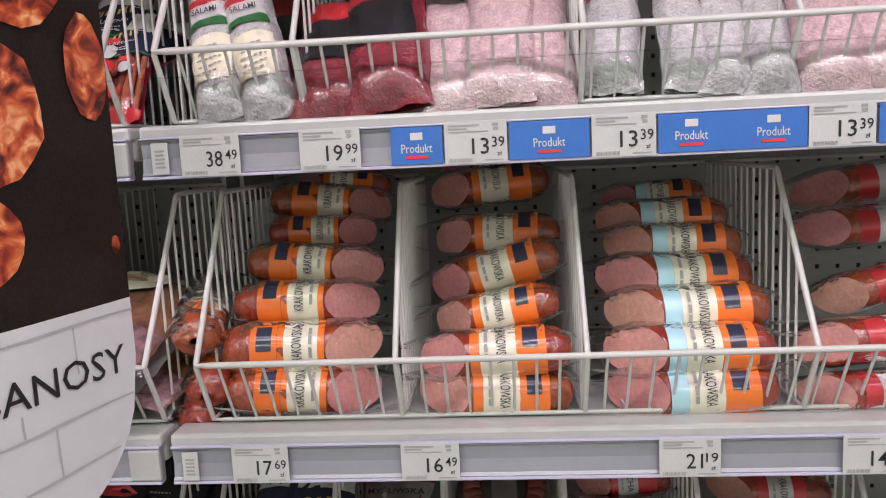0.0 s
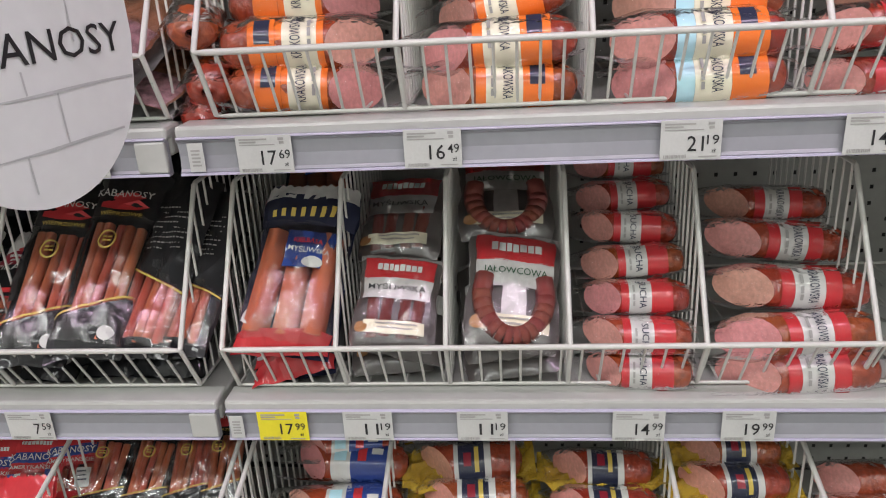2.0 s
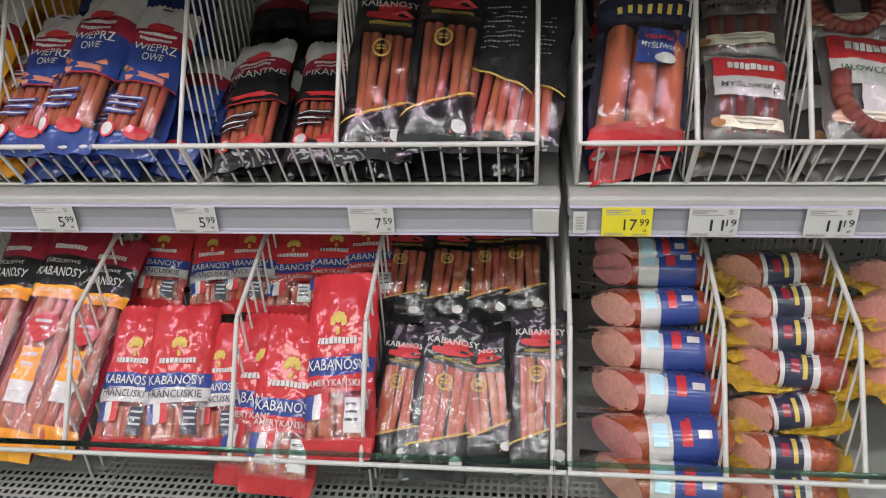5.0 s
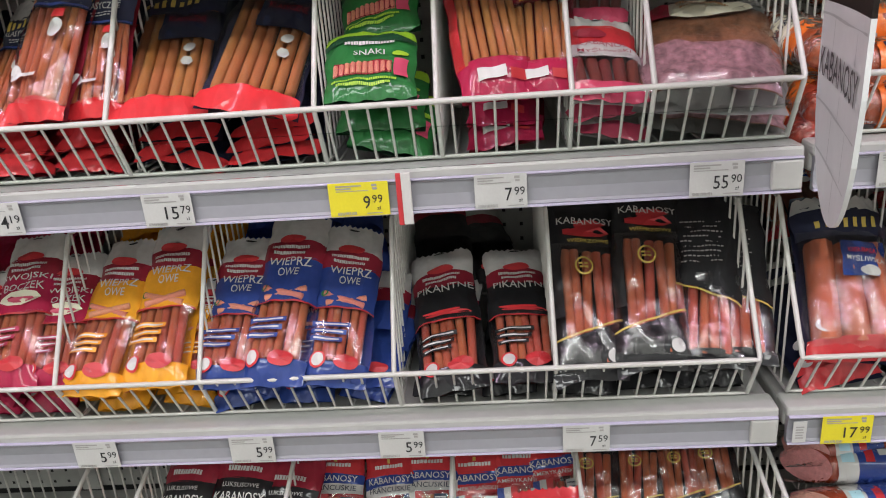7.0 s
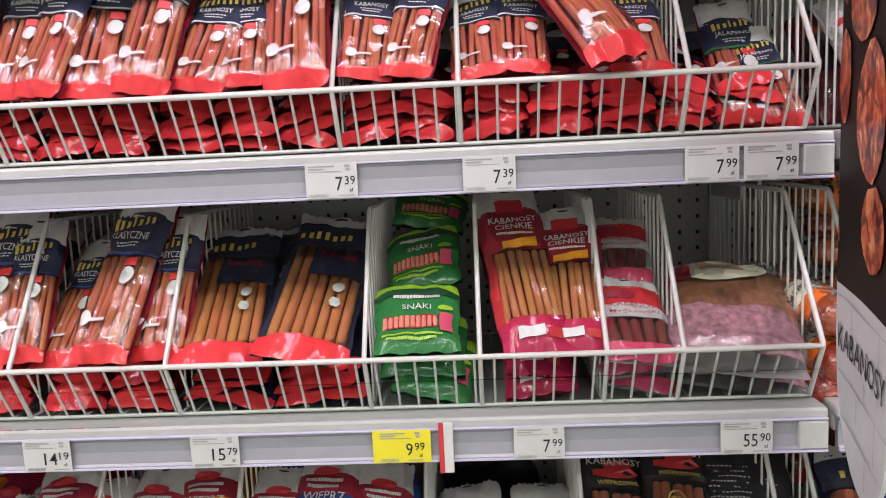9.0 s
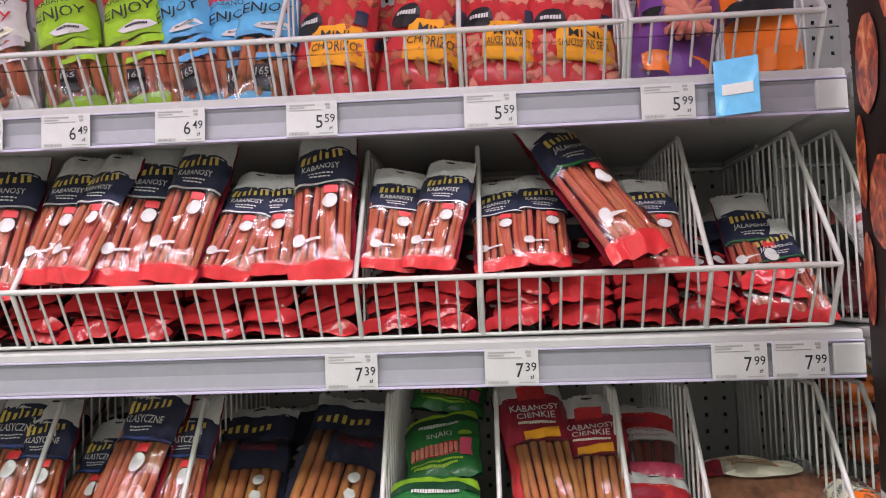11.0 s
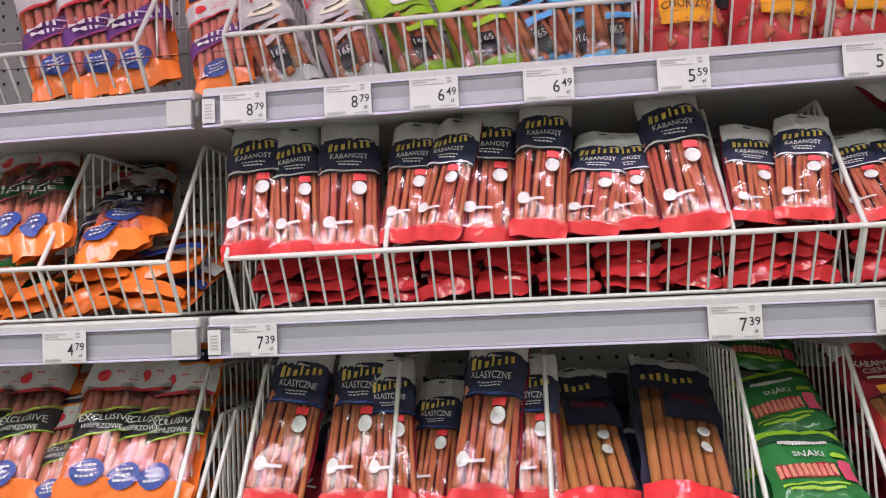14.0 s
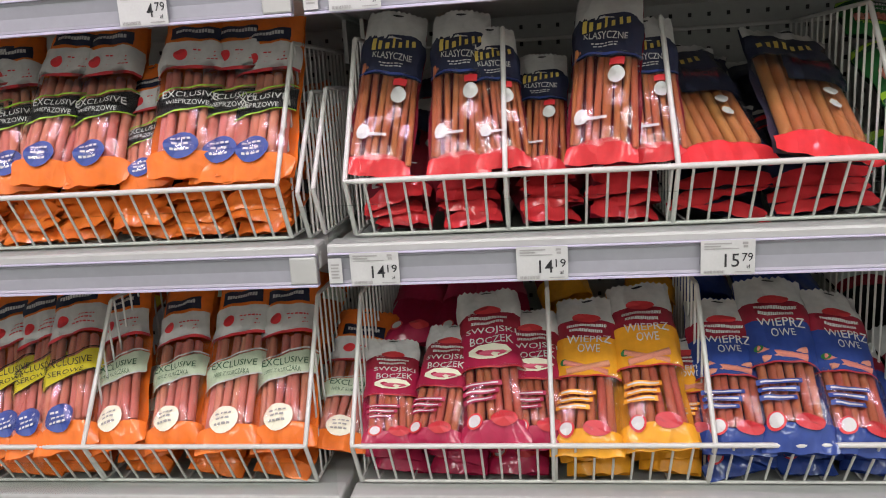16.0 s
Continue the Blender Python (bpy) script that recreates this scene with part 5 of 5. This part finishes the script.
log("ham_gold", 0.111, 0.811, 0.669, 0.137, 0)
log("ham_gold", 0.281, 0.701, 0.589, 0.141, -8)
log("ham_gold", 0.286, 0.743, 0.619, 0.138, -3)
log("ham_gold", 0.281, 0.796, 0.658, 0.142, 0)
log("ham_gold", 0.284, 0.833, 0.684, 0.130, 0)
log("ham_plain", 0.440, 0.724, 0.606, 0.118, 0)
log("ham_plain", 0.445, 0.766, 0.636, 0.135, 3)
log("ham_plain", 0.452, 0.801, 0.661, 0.138, 0)
log("ham_gold", -0.091, 0.574, 0.496, 0.133, 0)
log("ham_gold", -0.085, 0.611, 0.522, 0.136, 3)
log("ham_gold", -0.077, 0.654, 0.554, 0.132, 3)
log("krak_orange", -0.222, 0.794, 1.187, 0.179, 0)
log("krak_right", -0.015, 0.787, 1.183, 0.176, 0)
log("krak_blue", 0.195, 0.783, 1.181, 0.182, 0)
log("krak_red", 0.372, 0.778, 1.178, 0.134, 0)
log("zyw_red", 0.145, 0.769, 0.841, 0.129, 0)
log("krak_wide", 0.329, 0.767, 0.840, 0.187, 0)

# spare logs beside the basket
for x, y, z, turn in ((-0.352, 0.84, 1.272, -76), (-0.338, 0.845, 1.210, -82), (-0.350, 0.85, 1.176, -84)):
    set_out("krak_end", pose(x, y, z, 0, 0, turn) @ pose(0, 0, 0, 0, 12) @ Matrix.Diagonal((0.17, 0.195, 0.195, 1)))


def heap(kind, x0, x1, z, layers, step, y=0.768, a=26, s=1.0, deep=True):
    """Layers of the same packs lying flat under and behind the front row."""
    w = (KINDS[kind].w if isinstance(KINDS[kind], Pouch) else 0.09) * s
    n = max(1, round((x1 - x0) / w))
    for k in range(layers):
        for i in range(n):
            x = x0 + (i + 0.5) * (x1 - x0) / n + RND.uniform(-0.008, 0.008)
            put(kind, x, y + RND.uniform(-0.004, 0.012) + 0.004 * k, z + 0.062 + k * step, a + RND.uniform(-3, 3), RND.uniform(-14, 14), s * 0.98, True)


def rear(kind, x0, x1, y, z, a, s=1.0):
    w = (KINDS[kind].w if isinstance(KINDS[kind], Pouch) else 0.09) * s
    n = max(1, round((x1 - x0) / w))
    for i in range(n):
        put(kind, x0 + (i + 0.5) * (x1 - x0) / n + RND.uniform(-0.006, 0.006), y, z, a + RND.uniform(-6, 6), RND.uniform(-10, 10), s, kind not in ("chorizo", "mini_salami", "salami_red", "salami_net"))


# heaps under the front rows
Z = RAILZ
heap("kabanosy_red", -1.53, -0.93, Z["s1"], 4, 0.0145)
heap("kabanosy_red", -0.92, -0.79, Z["s1"], 4, 0.0145)
heap("kabanosy_green", -0.775, -0.40, Z["s1"], 4, 0.0145)
heap("kabanosy_classic", -1.525, -1.35, Z["s2"], 4, 0.0145)
heap("kabanosy_classic", -1.34, -1.16, Z["s2"], 4, 0.0145)
heap("kabanosy_flat", -1.15, -0.915, Z["s2"], 3, 0.016)
heap("snack_green", -0.90, -0.78, Z["s2"], 2, 0.024)
heap("kabanosy_maroon", -0.765, -0.63, Z["s2"], 2, 0.024)
heap("kabanos_small", -0.615, -0.535, Z["s2"], 2, 0.024)
heap("loin_pack", -0.525, -0.38, Z["s2"], 1, 0.03, s=0.85)
heap("duda_maroon", -1.55, -1.31, Z["s3"], 2, 0.02)
heap("duda_orange", -1.295, -1.11, Z["s3"], 2, 0.02)
heap("duda_blue", -1.10, -0.855, Z["s3"], 2, 0.02)
heap("duda_black", -0.845, -0.65, Z["s3"], 1, 0.02)
heap("kabanosy_black", -0.64, -0.40, Z["s3"], 2, 0.02)
heap("orange_brown", -2.1, -1.63, Z["s2"], 4, 0.0145)
heap("orange_cream", -1.92, -1.63, Z["s3"], 2, 0.02)
heap("orange_yellow", -2.15, -1.935, Z["s3"], 2, 0.02)
heap("orange_flat", -1.79, -1.625, Z["s1"], 3, 0.022, s=0.8)
heap("green_pink", -2.05, -1.80, Z["s1"], 2, 0.022)
heap("tray_mysl", -0.335, -0.215, Z["s3"], 2, 0.022, s=0.95)
heap("tray_red", -0.20, -0.085, Z["s3"], 2, 0.022, s=0.95)
heap("tray_ring", -0.075, 0.058, Z["s3"], 2, 0.022, s=0.95)
# second rows behind
rear("kabanosy_red", -1.5, -0.95, 0.90, Z["s1"] + 0.13, 20)
rear("kabanosy_green", -0.77, -0.56, 0.86, Z["s1"] + 0.13, 25)
rear("kabanosy_classic", -1.5, -1.17, 0.90, Z["s2"] + 0.14, 28)
rear("kabanosy_flat", -1.15, -0.92, 0.92, Z["s2"] + 0.15, 25)
rear("kabanosy_maroon", -0.76, -0.64, 0.90, Z["s2"] + 0.15, 25)
rear("duda_maroon", -1.54, -1.32, 0.90, Z["s3"] + 0.20, 25)
rear("duda_orange", -1.29, -1.12, 0.90, Z["s3"] + 0.20, 25)
rear("duda_blue", -1.09, -0.86, 0.90, Z["s3"] + 0.20, 25)
rear("duda_black", -0.84, -0.65, 0.93, Z["s3"] + 0.16, 20)
rear("kabanosy_black", -0.63, -0.41, 0.95, Z["s3"] + 0.22, 20)
rear("orange_brown", -2.1, -1.64, 0.90, Z["s2"] + 0.15, 28)
rear("orange_cream", -1.9, -1.64, 0.93, Z["s3"] + 0.20, 30)
rear("orange_yellow", -2.15, -1.95, 0.93, Z["s3"] + 0.20, 30)
rear("orange_flat", -1.79, -1.63, 0.86, Z["s1"] + 0.10, 15)
rear("chorizo", -1.0, -0.81, 0.80, Z["s0"] + 0.06, 66)
rear("mini_salami", -0.79, -0.61, 0.80, Z["s0"] + 0.06, 66)
rear("orange_brown", -0.59, -0.39, 0.76, Z["s0"] + 0.06, 62)
rear("salami_net", -0.1, 0.07, 0.85, Z["s1"] + 0.10, 35)
rear("salami_red", -0.32, -0.2, 0.90, Z["s1"] + 0.07, 60)


# ---- price cards ----
def price_card(x, level, whole, cents, yellow=False, wide=0.060, dz=0.0):
    z = RAILZ[level]
    ob = thing("price_card", f"{'yellow' if yellow else 'white'} paper price card reading {whole}.{cents}", "price tag", "price cards", pose(x, FRONT - 0.0052, z + 0.0005 + dz, 90))
    bm = box_bm(-wide / 2, wide / 2, 0.0, 0.0405, -0.0006, 0.0, 0.0002)
    part("card", bm, YELLOW if yellow else CARD, ob)
    me = text_mesh(whole, 0.0135 - 0.0045 * len(whole), 0.0165, 0.0082 * len(whole), 0.0155, INK["black"])
    attach("lettering", me, ob, pose(0, 0, 0.0006))
    attach("lettering", text_mesh(cents, 0.0215, 0.0200, 0.0120, 0.0098, INK["black"]), ob, pose(0, 0, 0.0006))
    attach("lettering", text_mesh("zł", 0.0225, 0.009, 0.0045, 0.0042, INK["black"]), ob, pose(0, 0, 0.0006))
    bm = bmesh.new()
    rnd = random.Random(whole + cents + level)
    x0 = -0.026
    while x0 < -0.004:
        w = rnd.uniform(0.0003, 0.0009)
        bmesh.ops.create_cube(bm, size=1, matrix=Matrix.Translation((x0, 0.0035, 0.0004)) @ Matrix.Diagonal((w, 0.0035, 0.0003, 1)))
        x0 += w + rnd.uniform(0.0004, 0.0008)
    tagged(part("barcode", bm, INK["grey"], ob), kind="stuff")
    bm = bmesh.new()
    for y, a, b, h in ((0.0365, -0.026, 0.004, 0.0016), (0.0335, -0.026, -0.008, 0.0016), (0.0305, -0.026, 0.012, 0.0008), (0.0365, 0.016, 0.022, 0.0028), (0.0325, 0.017, 0.022, 0.0028), (0.003, 0.008, 0.026, 0.001)):
        bmesh.ops.create_cube(bm, size=1, matrix=Matrix.Translation(((a + b) / 2, y, 0.0004)) @ Matrix.Diagonal((b - a, h, 0.0003, 1)))
    tagged(part("small_print", bm, INK["grey"], ob), kind="stuff")
    return ob


for x, w, c in ((-1.51, "8", "79"), (-1.375, "8", "79"), (-1.267, "6", "49"), (-1.128, "6", "49"), (-0.971, "5", "59"), (-0.764, "5", "59"), (-0.564, "5", "99")):
    price_card(x, "s0", w, c)
for x, w, c in ((-1.505, "7", "39"), (-0.932, "7", "39"), (-0.751, "7", "39"), (-0.502, "7", "99"), (-0.437, "7", "99"), (-0.282, "38", "49"), (-0.162, "19", "99"), (-0.02, "13", "39"), (0.12, "13", "39"), (0.319, "13", "39"), (-1.757, "4", "79")):
    price_card(x, "s1", w, c)
for x, w, c in ((-1.507, "14", "19"), (-1.306, "14", "19"), (-1.096, "15", "79"), (-0.704, "7", "99"), (-0.462, "55", "90"), (-0.258, "17", "69"), (-0.08, "16", "49"), (0.18, "21", "19"), (0.357, "14", "39")):
    price_card(x, "s2", w, c)
price_card(-0.868, "s2", "9", "99", True, 0.070)
for x, w, c in ((-1.265, "5", "99"), (-1.05, "5", "99"), (-0.849, "5", "99"), (-0.609, "7", "59"), (-0.178, "11", "19"), (-0.04, "11", "19"), (0.142, "14", "99"), (0.266, "19", "99"), (-1.87, "5", "99"), (-1.50, "5", "99")):
    price_card(x, "s3", w, c)
price_card(-0.283, "s3", "17", "99", True, 0.062)

for x, level in ((-0.333, "s1"), (-0.333, "s2"), (-0.341, "s3"), (-1.556, "s1"), (-1.556, "s2"), (-1.556, "s0"), (-1.556, "s3")):
    tag = thing("code_sticker", "small white sticker with a grey printed block", "sticker", "code stickers", pose(x, FRONT - 0.0052, RAILZ[level] + 0.004, 90))
    part("card", box_bm(-0.0085, 0.0085, 0, 0.031, -0.0006, 0.0, 0.0002), CARD, tag)
    for k in range(5):
        part("small_print", box_bm(-0.005, 0.005 - 0.001 * (k % 2), 0.006 + 0.004 * k, 0.008 + 0.004 * k, 0.0001, 0.0004), INK["grey"], tag)
for a, b in ((-0.102, -0.052), (0.012, 0.088), (0.152, 0.288), (0.352, 0.6)):
    promo = thing("promo_strip", "blue promotional strip with white print in the price rail", "sign", "promo strips", pose((a + b) / 2, FRONT - 0.0048, RAILZ["s1"] + 0.002, 90))
    h = (b - a) / 2
    part("card", box_bm(-h, h, 0, 0.036, -0.0006, 0.0, 0.0002), mat("promo_blue", (0.03, 0.13, 0.42), 0.5, vary=0.08), promo)
    for c in ([0.0] if h < 0.05 else [-h * 0.55, h * 0.55]):
        attach("lettering", text_mesh("Produkt", c, 0.0155, 0.030, 0.0085, INK["white"]), promo, pose(0, 0, 0.0006))
        part("brand_mark", box_bm(c - 0.006, c + 0.006, 0.0235, 0.0305, 0.0002, 0.0006, 0.0001), INK["white"], promo)
        part("brand_mark", box_bm(c - 0.011, c + 0.011, 0.0055, 0.0085, 0.0002, 0.0006, 0.0001), INK["coral"], promo)

clip = thing("promo_clip", "small red and white plastic promo flag on the rail", "sign", "", pose(-0.815, FRONT - 0.006, RAILZ["s2"] - 0.012, 90, 0, 0))
part("flag", box_bm(-0.003, 0.009, 0.0, 0.062, 0.0, 0.004, 0.001), INK["white"], clip)
part("flag", box_bm(-0.008, -0.002, 0.0, 0.062, 0.001, 0.005, 0.001), INK["red"], clip, "red edge")
wob = thing("shelf_wobbler", "light blue plastic shelf wobbler", "sign", "", pose(-0.497, FRONT - 0.03, LEVEL["s0"] - 0.004, 90, 0, -25))
bm = box_bm(-0.022, 0.024, 0.0, 0.062, 0.0, 0.0015, 0.0006)
part("disc", bm, PRINT["sky"], wob)
part("lettering_bar", box_bm(-0.014, 0.018, 0.022, 0.034, 0.002, 0.0026, 0.0002), INK["white"], wob)
part("stem", box_bm(-0.03, -0.016, -0.004, 0.03, -0.022, 0.0, 0.002), ACRYLIC, wob)


# ---- hanging sign ----
def sign_point(s, z):
    """s = 0 at the shelf edge, 1 at the outer edge; the sheet bows a little."""
    return Vector((-0.370 - 0.068 * s + 0.003 * math.sin(math.pi * s), 0.702 - 0.238 * s, z))


def outline(s):
    """Lower edge: a rounded tongue."""
    u = 2 * s - 1
    return 1.125 + 0.135 * (1 - math.sqrt(max(0.0, 1 - u * u)))


BRICKM = mat("printed_white_brick", (0.62, 0.63, 0.63), 0.45, vary=0.04, scale=10, bump=0.0, fine=60)
JOINT = mat("printed_brick_joint", (0.42, 0.43, 0.43), 0.5, vary=0.1)
PHOTO = mat("printed_dark_photo", (0.016, 0.010, 0.008), 0.6, 0, 0.0, 0.6, 12, spec=0.2)
SAUS = mat("printed_sausage_red", (0.30, 0.035, 0.012), 0.45, 0, 0.2)
nt = SAUS.node_tree
ramp, blot, co = nt.nodes.new("ShaderNodeValToRGB"), nt.nodes.new("ShaderNodeTexNoise"), nt.nodes.new("ShaderNodeTexCoord")
blot.inputs["Scale"].default_value, blot.inputs["Detail"].default_value, blot.inputs["Distortion"].default_value = 38, 5, 1.2
nt.links.new(co.outputs["Object"], blot.inputs["Vector"])
nt.links.new(blot.outputs["Fac"], ramp.inputs[0])
stops = ramp.color_ramp.elements
stops[0].position, stops[0].color = 0.33, (0.03, 0.006, 0.004, 1)
stops[1].position, stops[1].color = 0.68, (0.85, 0.42, 0.20, 1)
for at, tone in ((0.43, (0.20, 0.022, 0.010, 1)), (0.51, (0.42, 0.06, 0.018, 1)), (0.58, (0.62, 0.15, 0.04, 1))):
    stops.new(at).color = tone
nt.links.new(ramp.outputs[0], nt.nodes["Principled BSDF"].inputs["Base Color"])
sign = thing("hanging_sign", "hanging two-sided sausage sign with white brick print", "sign")
n = 24
v, f = [], []
off = Vector((0.97, -0.22, 0)).normalized() * 0.002
for side in (1, -1):
    for i in range(n + 1):
        s = i / n
        zb = outline(s)
        for j in range(9):
            z = zb + (1.318 - zb) * j / 8
            v.append(sign_point(s, z) + off * side)
w = 9
for b in (0, (n + 1) * w):
    f += [(b + i * w + j, b + (i + 1) * w + j, b + (i + 1) * w + j + 1, b + i * w + j + 1) for i in range(n) for j in range(8)]
k = (n + 1) * w
f += [(i * w, (i + 1) * w, k + (i + 1) * w, k + i * w) for i in range(n)]
f += [(j, j + 1, k + j + 1, k + j) for j in range(8)] + [(n * w + j, n * w + j + 1, k + n * w + j + 1, k + n * w + j) for j in range(8)]
attach("sheet", mesh_of("sheet", v, f, BRICKM, False), sign)
v, f = [], []
for side in (1, -1):
    for i in range(n + 1):
        s = i / n
        for z in (1.318, 2.05):
            v.append(sign_point(s, z) + off * side)
for b in (0, 2 * (n + 1)):
    f += [(b + 2 * i, b + 2 * i + 2, b + 2 * i + 3, b + 2 * i + 1) for i in range(n)]
k = 2 * (n + 1)
f += [(0, 1, k + 1, k), (2 * n, 2 * n + 1, k + 2 * n + 1, k + 2 * n)]
attach("photo_panel", mesh_of("photo_panel", v, f, PHOTO), sign, None, "dark printed photograph of sausages")
rnd = random.Random(3)
for side in (1, -1):
    for cs, cz, rs, rz in ((0.58, 1.497, 0.25, 0.064), (0.11, 1.538, 0.10, 0.048), (0.66, 1.392, 0.20, 0.040), (0.42, 1.610, 0.24, 0.045), (0.10, 1.66, 0.09, 0.05), (0.055, 1.372, 0.022, 0.009), (0.93, 1.60, 0.06, 0.04), (0.3, 1.75, 0.2, 0.05), (0.75, 1.82, 0.2, 0.06)):
        vv = [sign_point(cs, cz) + off * side * 2.0]
        for i in range(18):
            a = 2 * math.pi * i / 18
            r = rnd.uniform(0.95, 1.04)
            vv.append(sign_point(min(0.99, max(0.01, cs + rs * r * math.cos(a))), cz + rz * r * math.sin(a)) + off * side * 2.0)
        attach("printed_sausage", mesh_of("printed_sausage", vv, [(0, 1 + i, 1 + (i + 1) % 18) for i in range(18)], SAUS), sign)
    co, tri = lettering("KABANOSY")
    span = co[:, 0].max() - co[:, 0].min()
    vv = []
    for c in co:
        s = 0.5 - side * (c[0] / span) * 0.86
        vv.append(sign_point(s, 1.262 + c[1] * 0.027) + off * side * 1.7)
    attach("lettering", mesh_of("lettering", vv, tri, INK["black"]), sign)
    for zz, ss in ((1.305, (0.0, 1.0)), (1.222, (0.04, 0.96)), (1.175, (0.14, 0.86))):
        vv = []
        for i in range(9):
            s = ss[0] + (ss[1] - ss[0]) * i / 8
            vv += [sign_point(s, zz + 0.001 * math.sin(9 * s)) + off * side * 1.5, sign_point(s, zz + 0.0022 + 0.001 * math.sin(7 * s)) + off * side * 1.5]
        attach("printed_joint", mesh_of("printed_joint", vv, [(2 * i, 2 * i + 2, 2 * i + 3, 2 * i + 1) for i in range(8)], JOINT), sign)
for side in (1, -1):
    for s, z0, z1 in ((0.3, 1.262, 1.305), (0.8, 1.262, 1.303), (0.55, 1.224, 1.244), (0.42, 1.177, 1.222), (0.75, 1.180, 1.222), (0.6, 1.142, 1.175)):
        vv = [sign_point(s + d, z) + off * side * 1.5 for d, z in ((0.0, z0), (0.008, z0), (0.012, z1), (0.004, z1))]
        attach("printed_joint", mesh_of("printed_joint", vv, [(0, 1, 2, 3)], JOINT), sign)
part("hanger", box_bm(-0.43, -0.36, 0.44, 0.70, 2.05, 2.058), STEEL, sign)
for y in (0.46, 0.68):
    rod("hanger_wire", (-0.40, y, 2.055), (-0.40, y, 2.185), 0.002, sign)
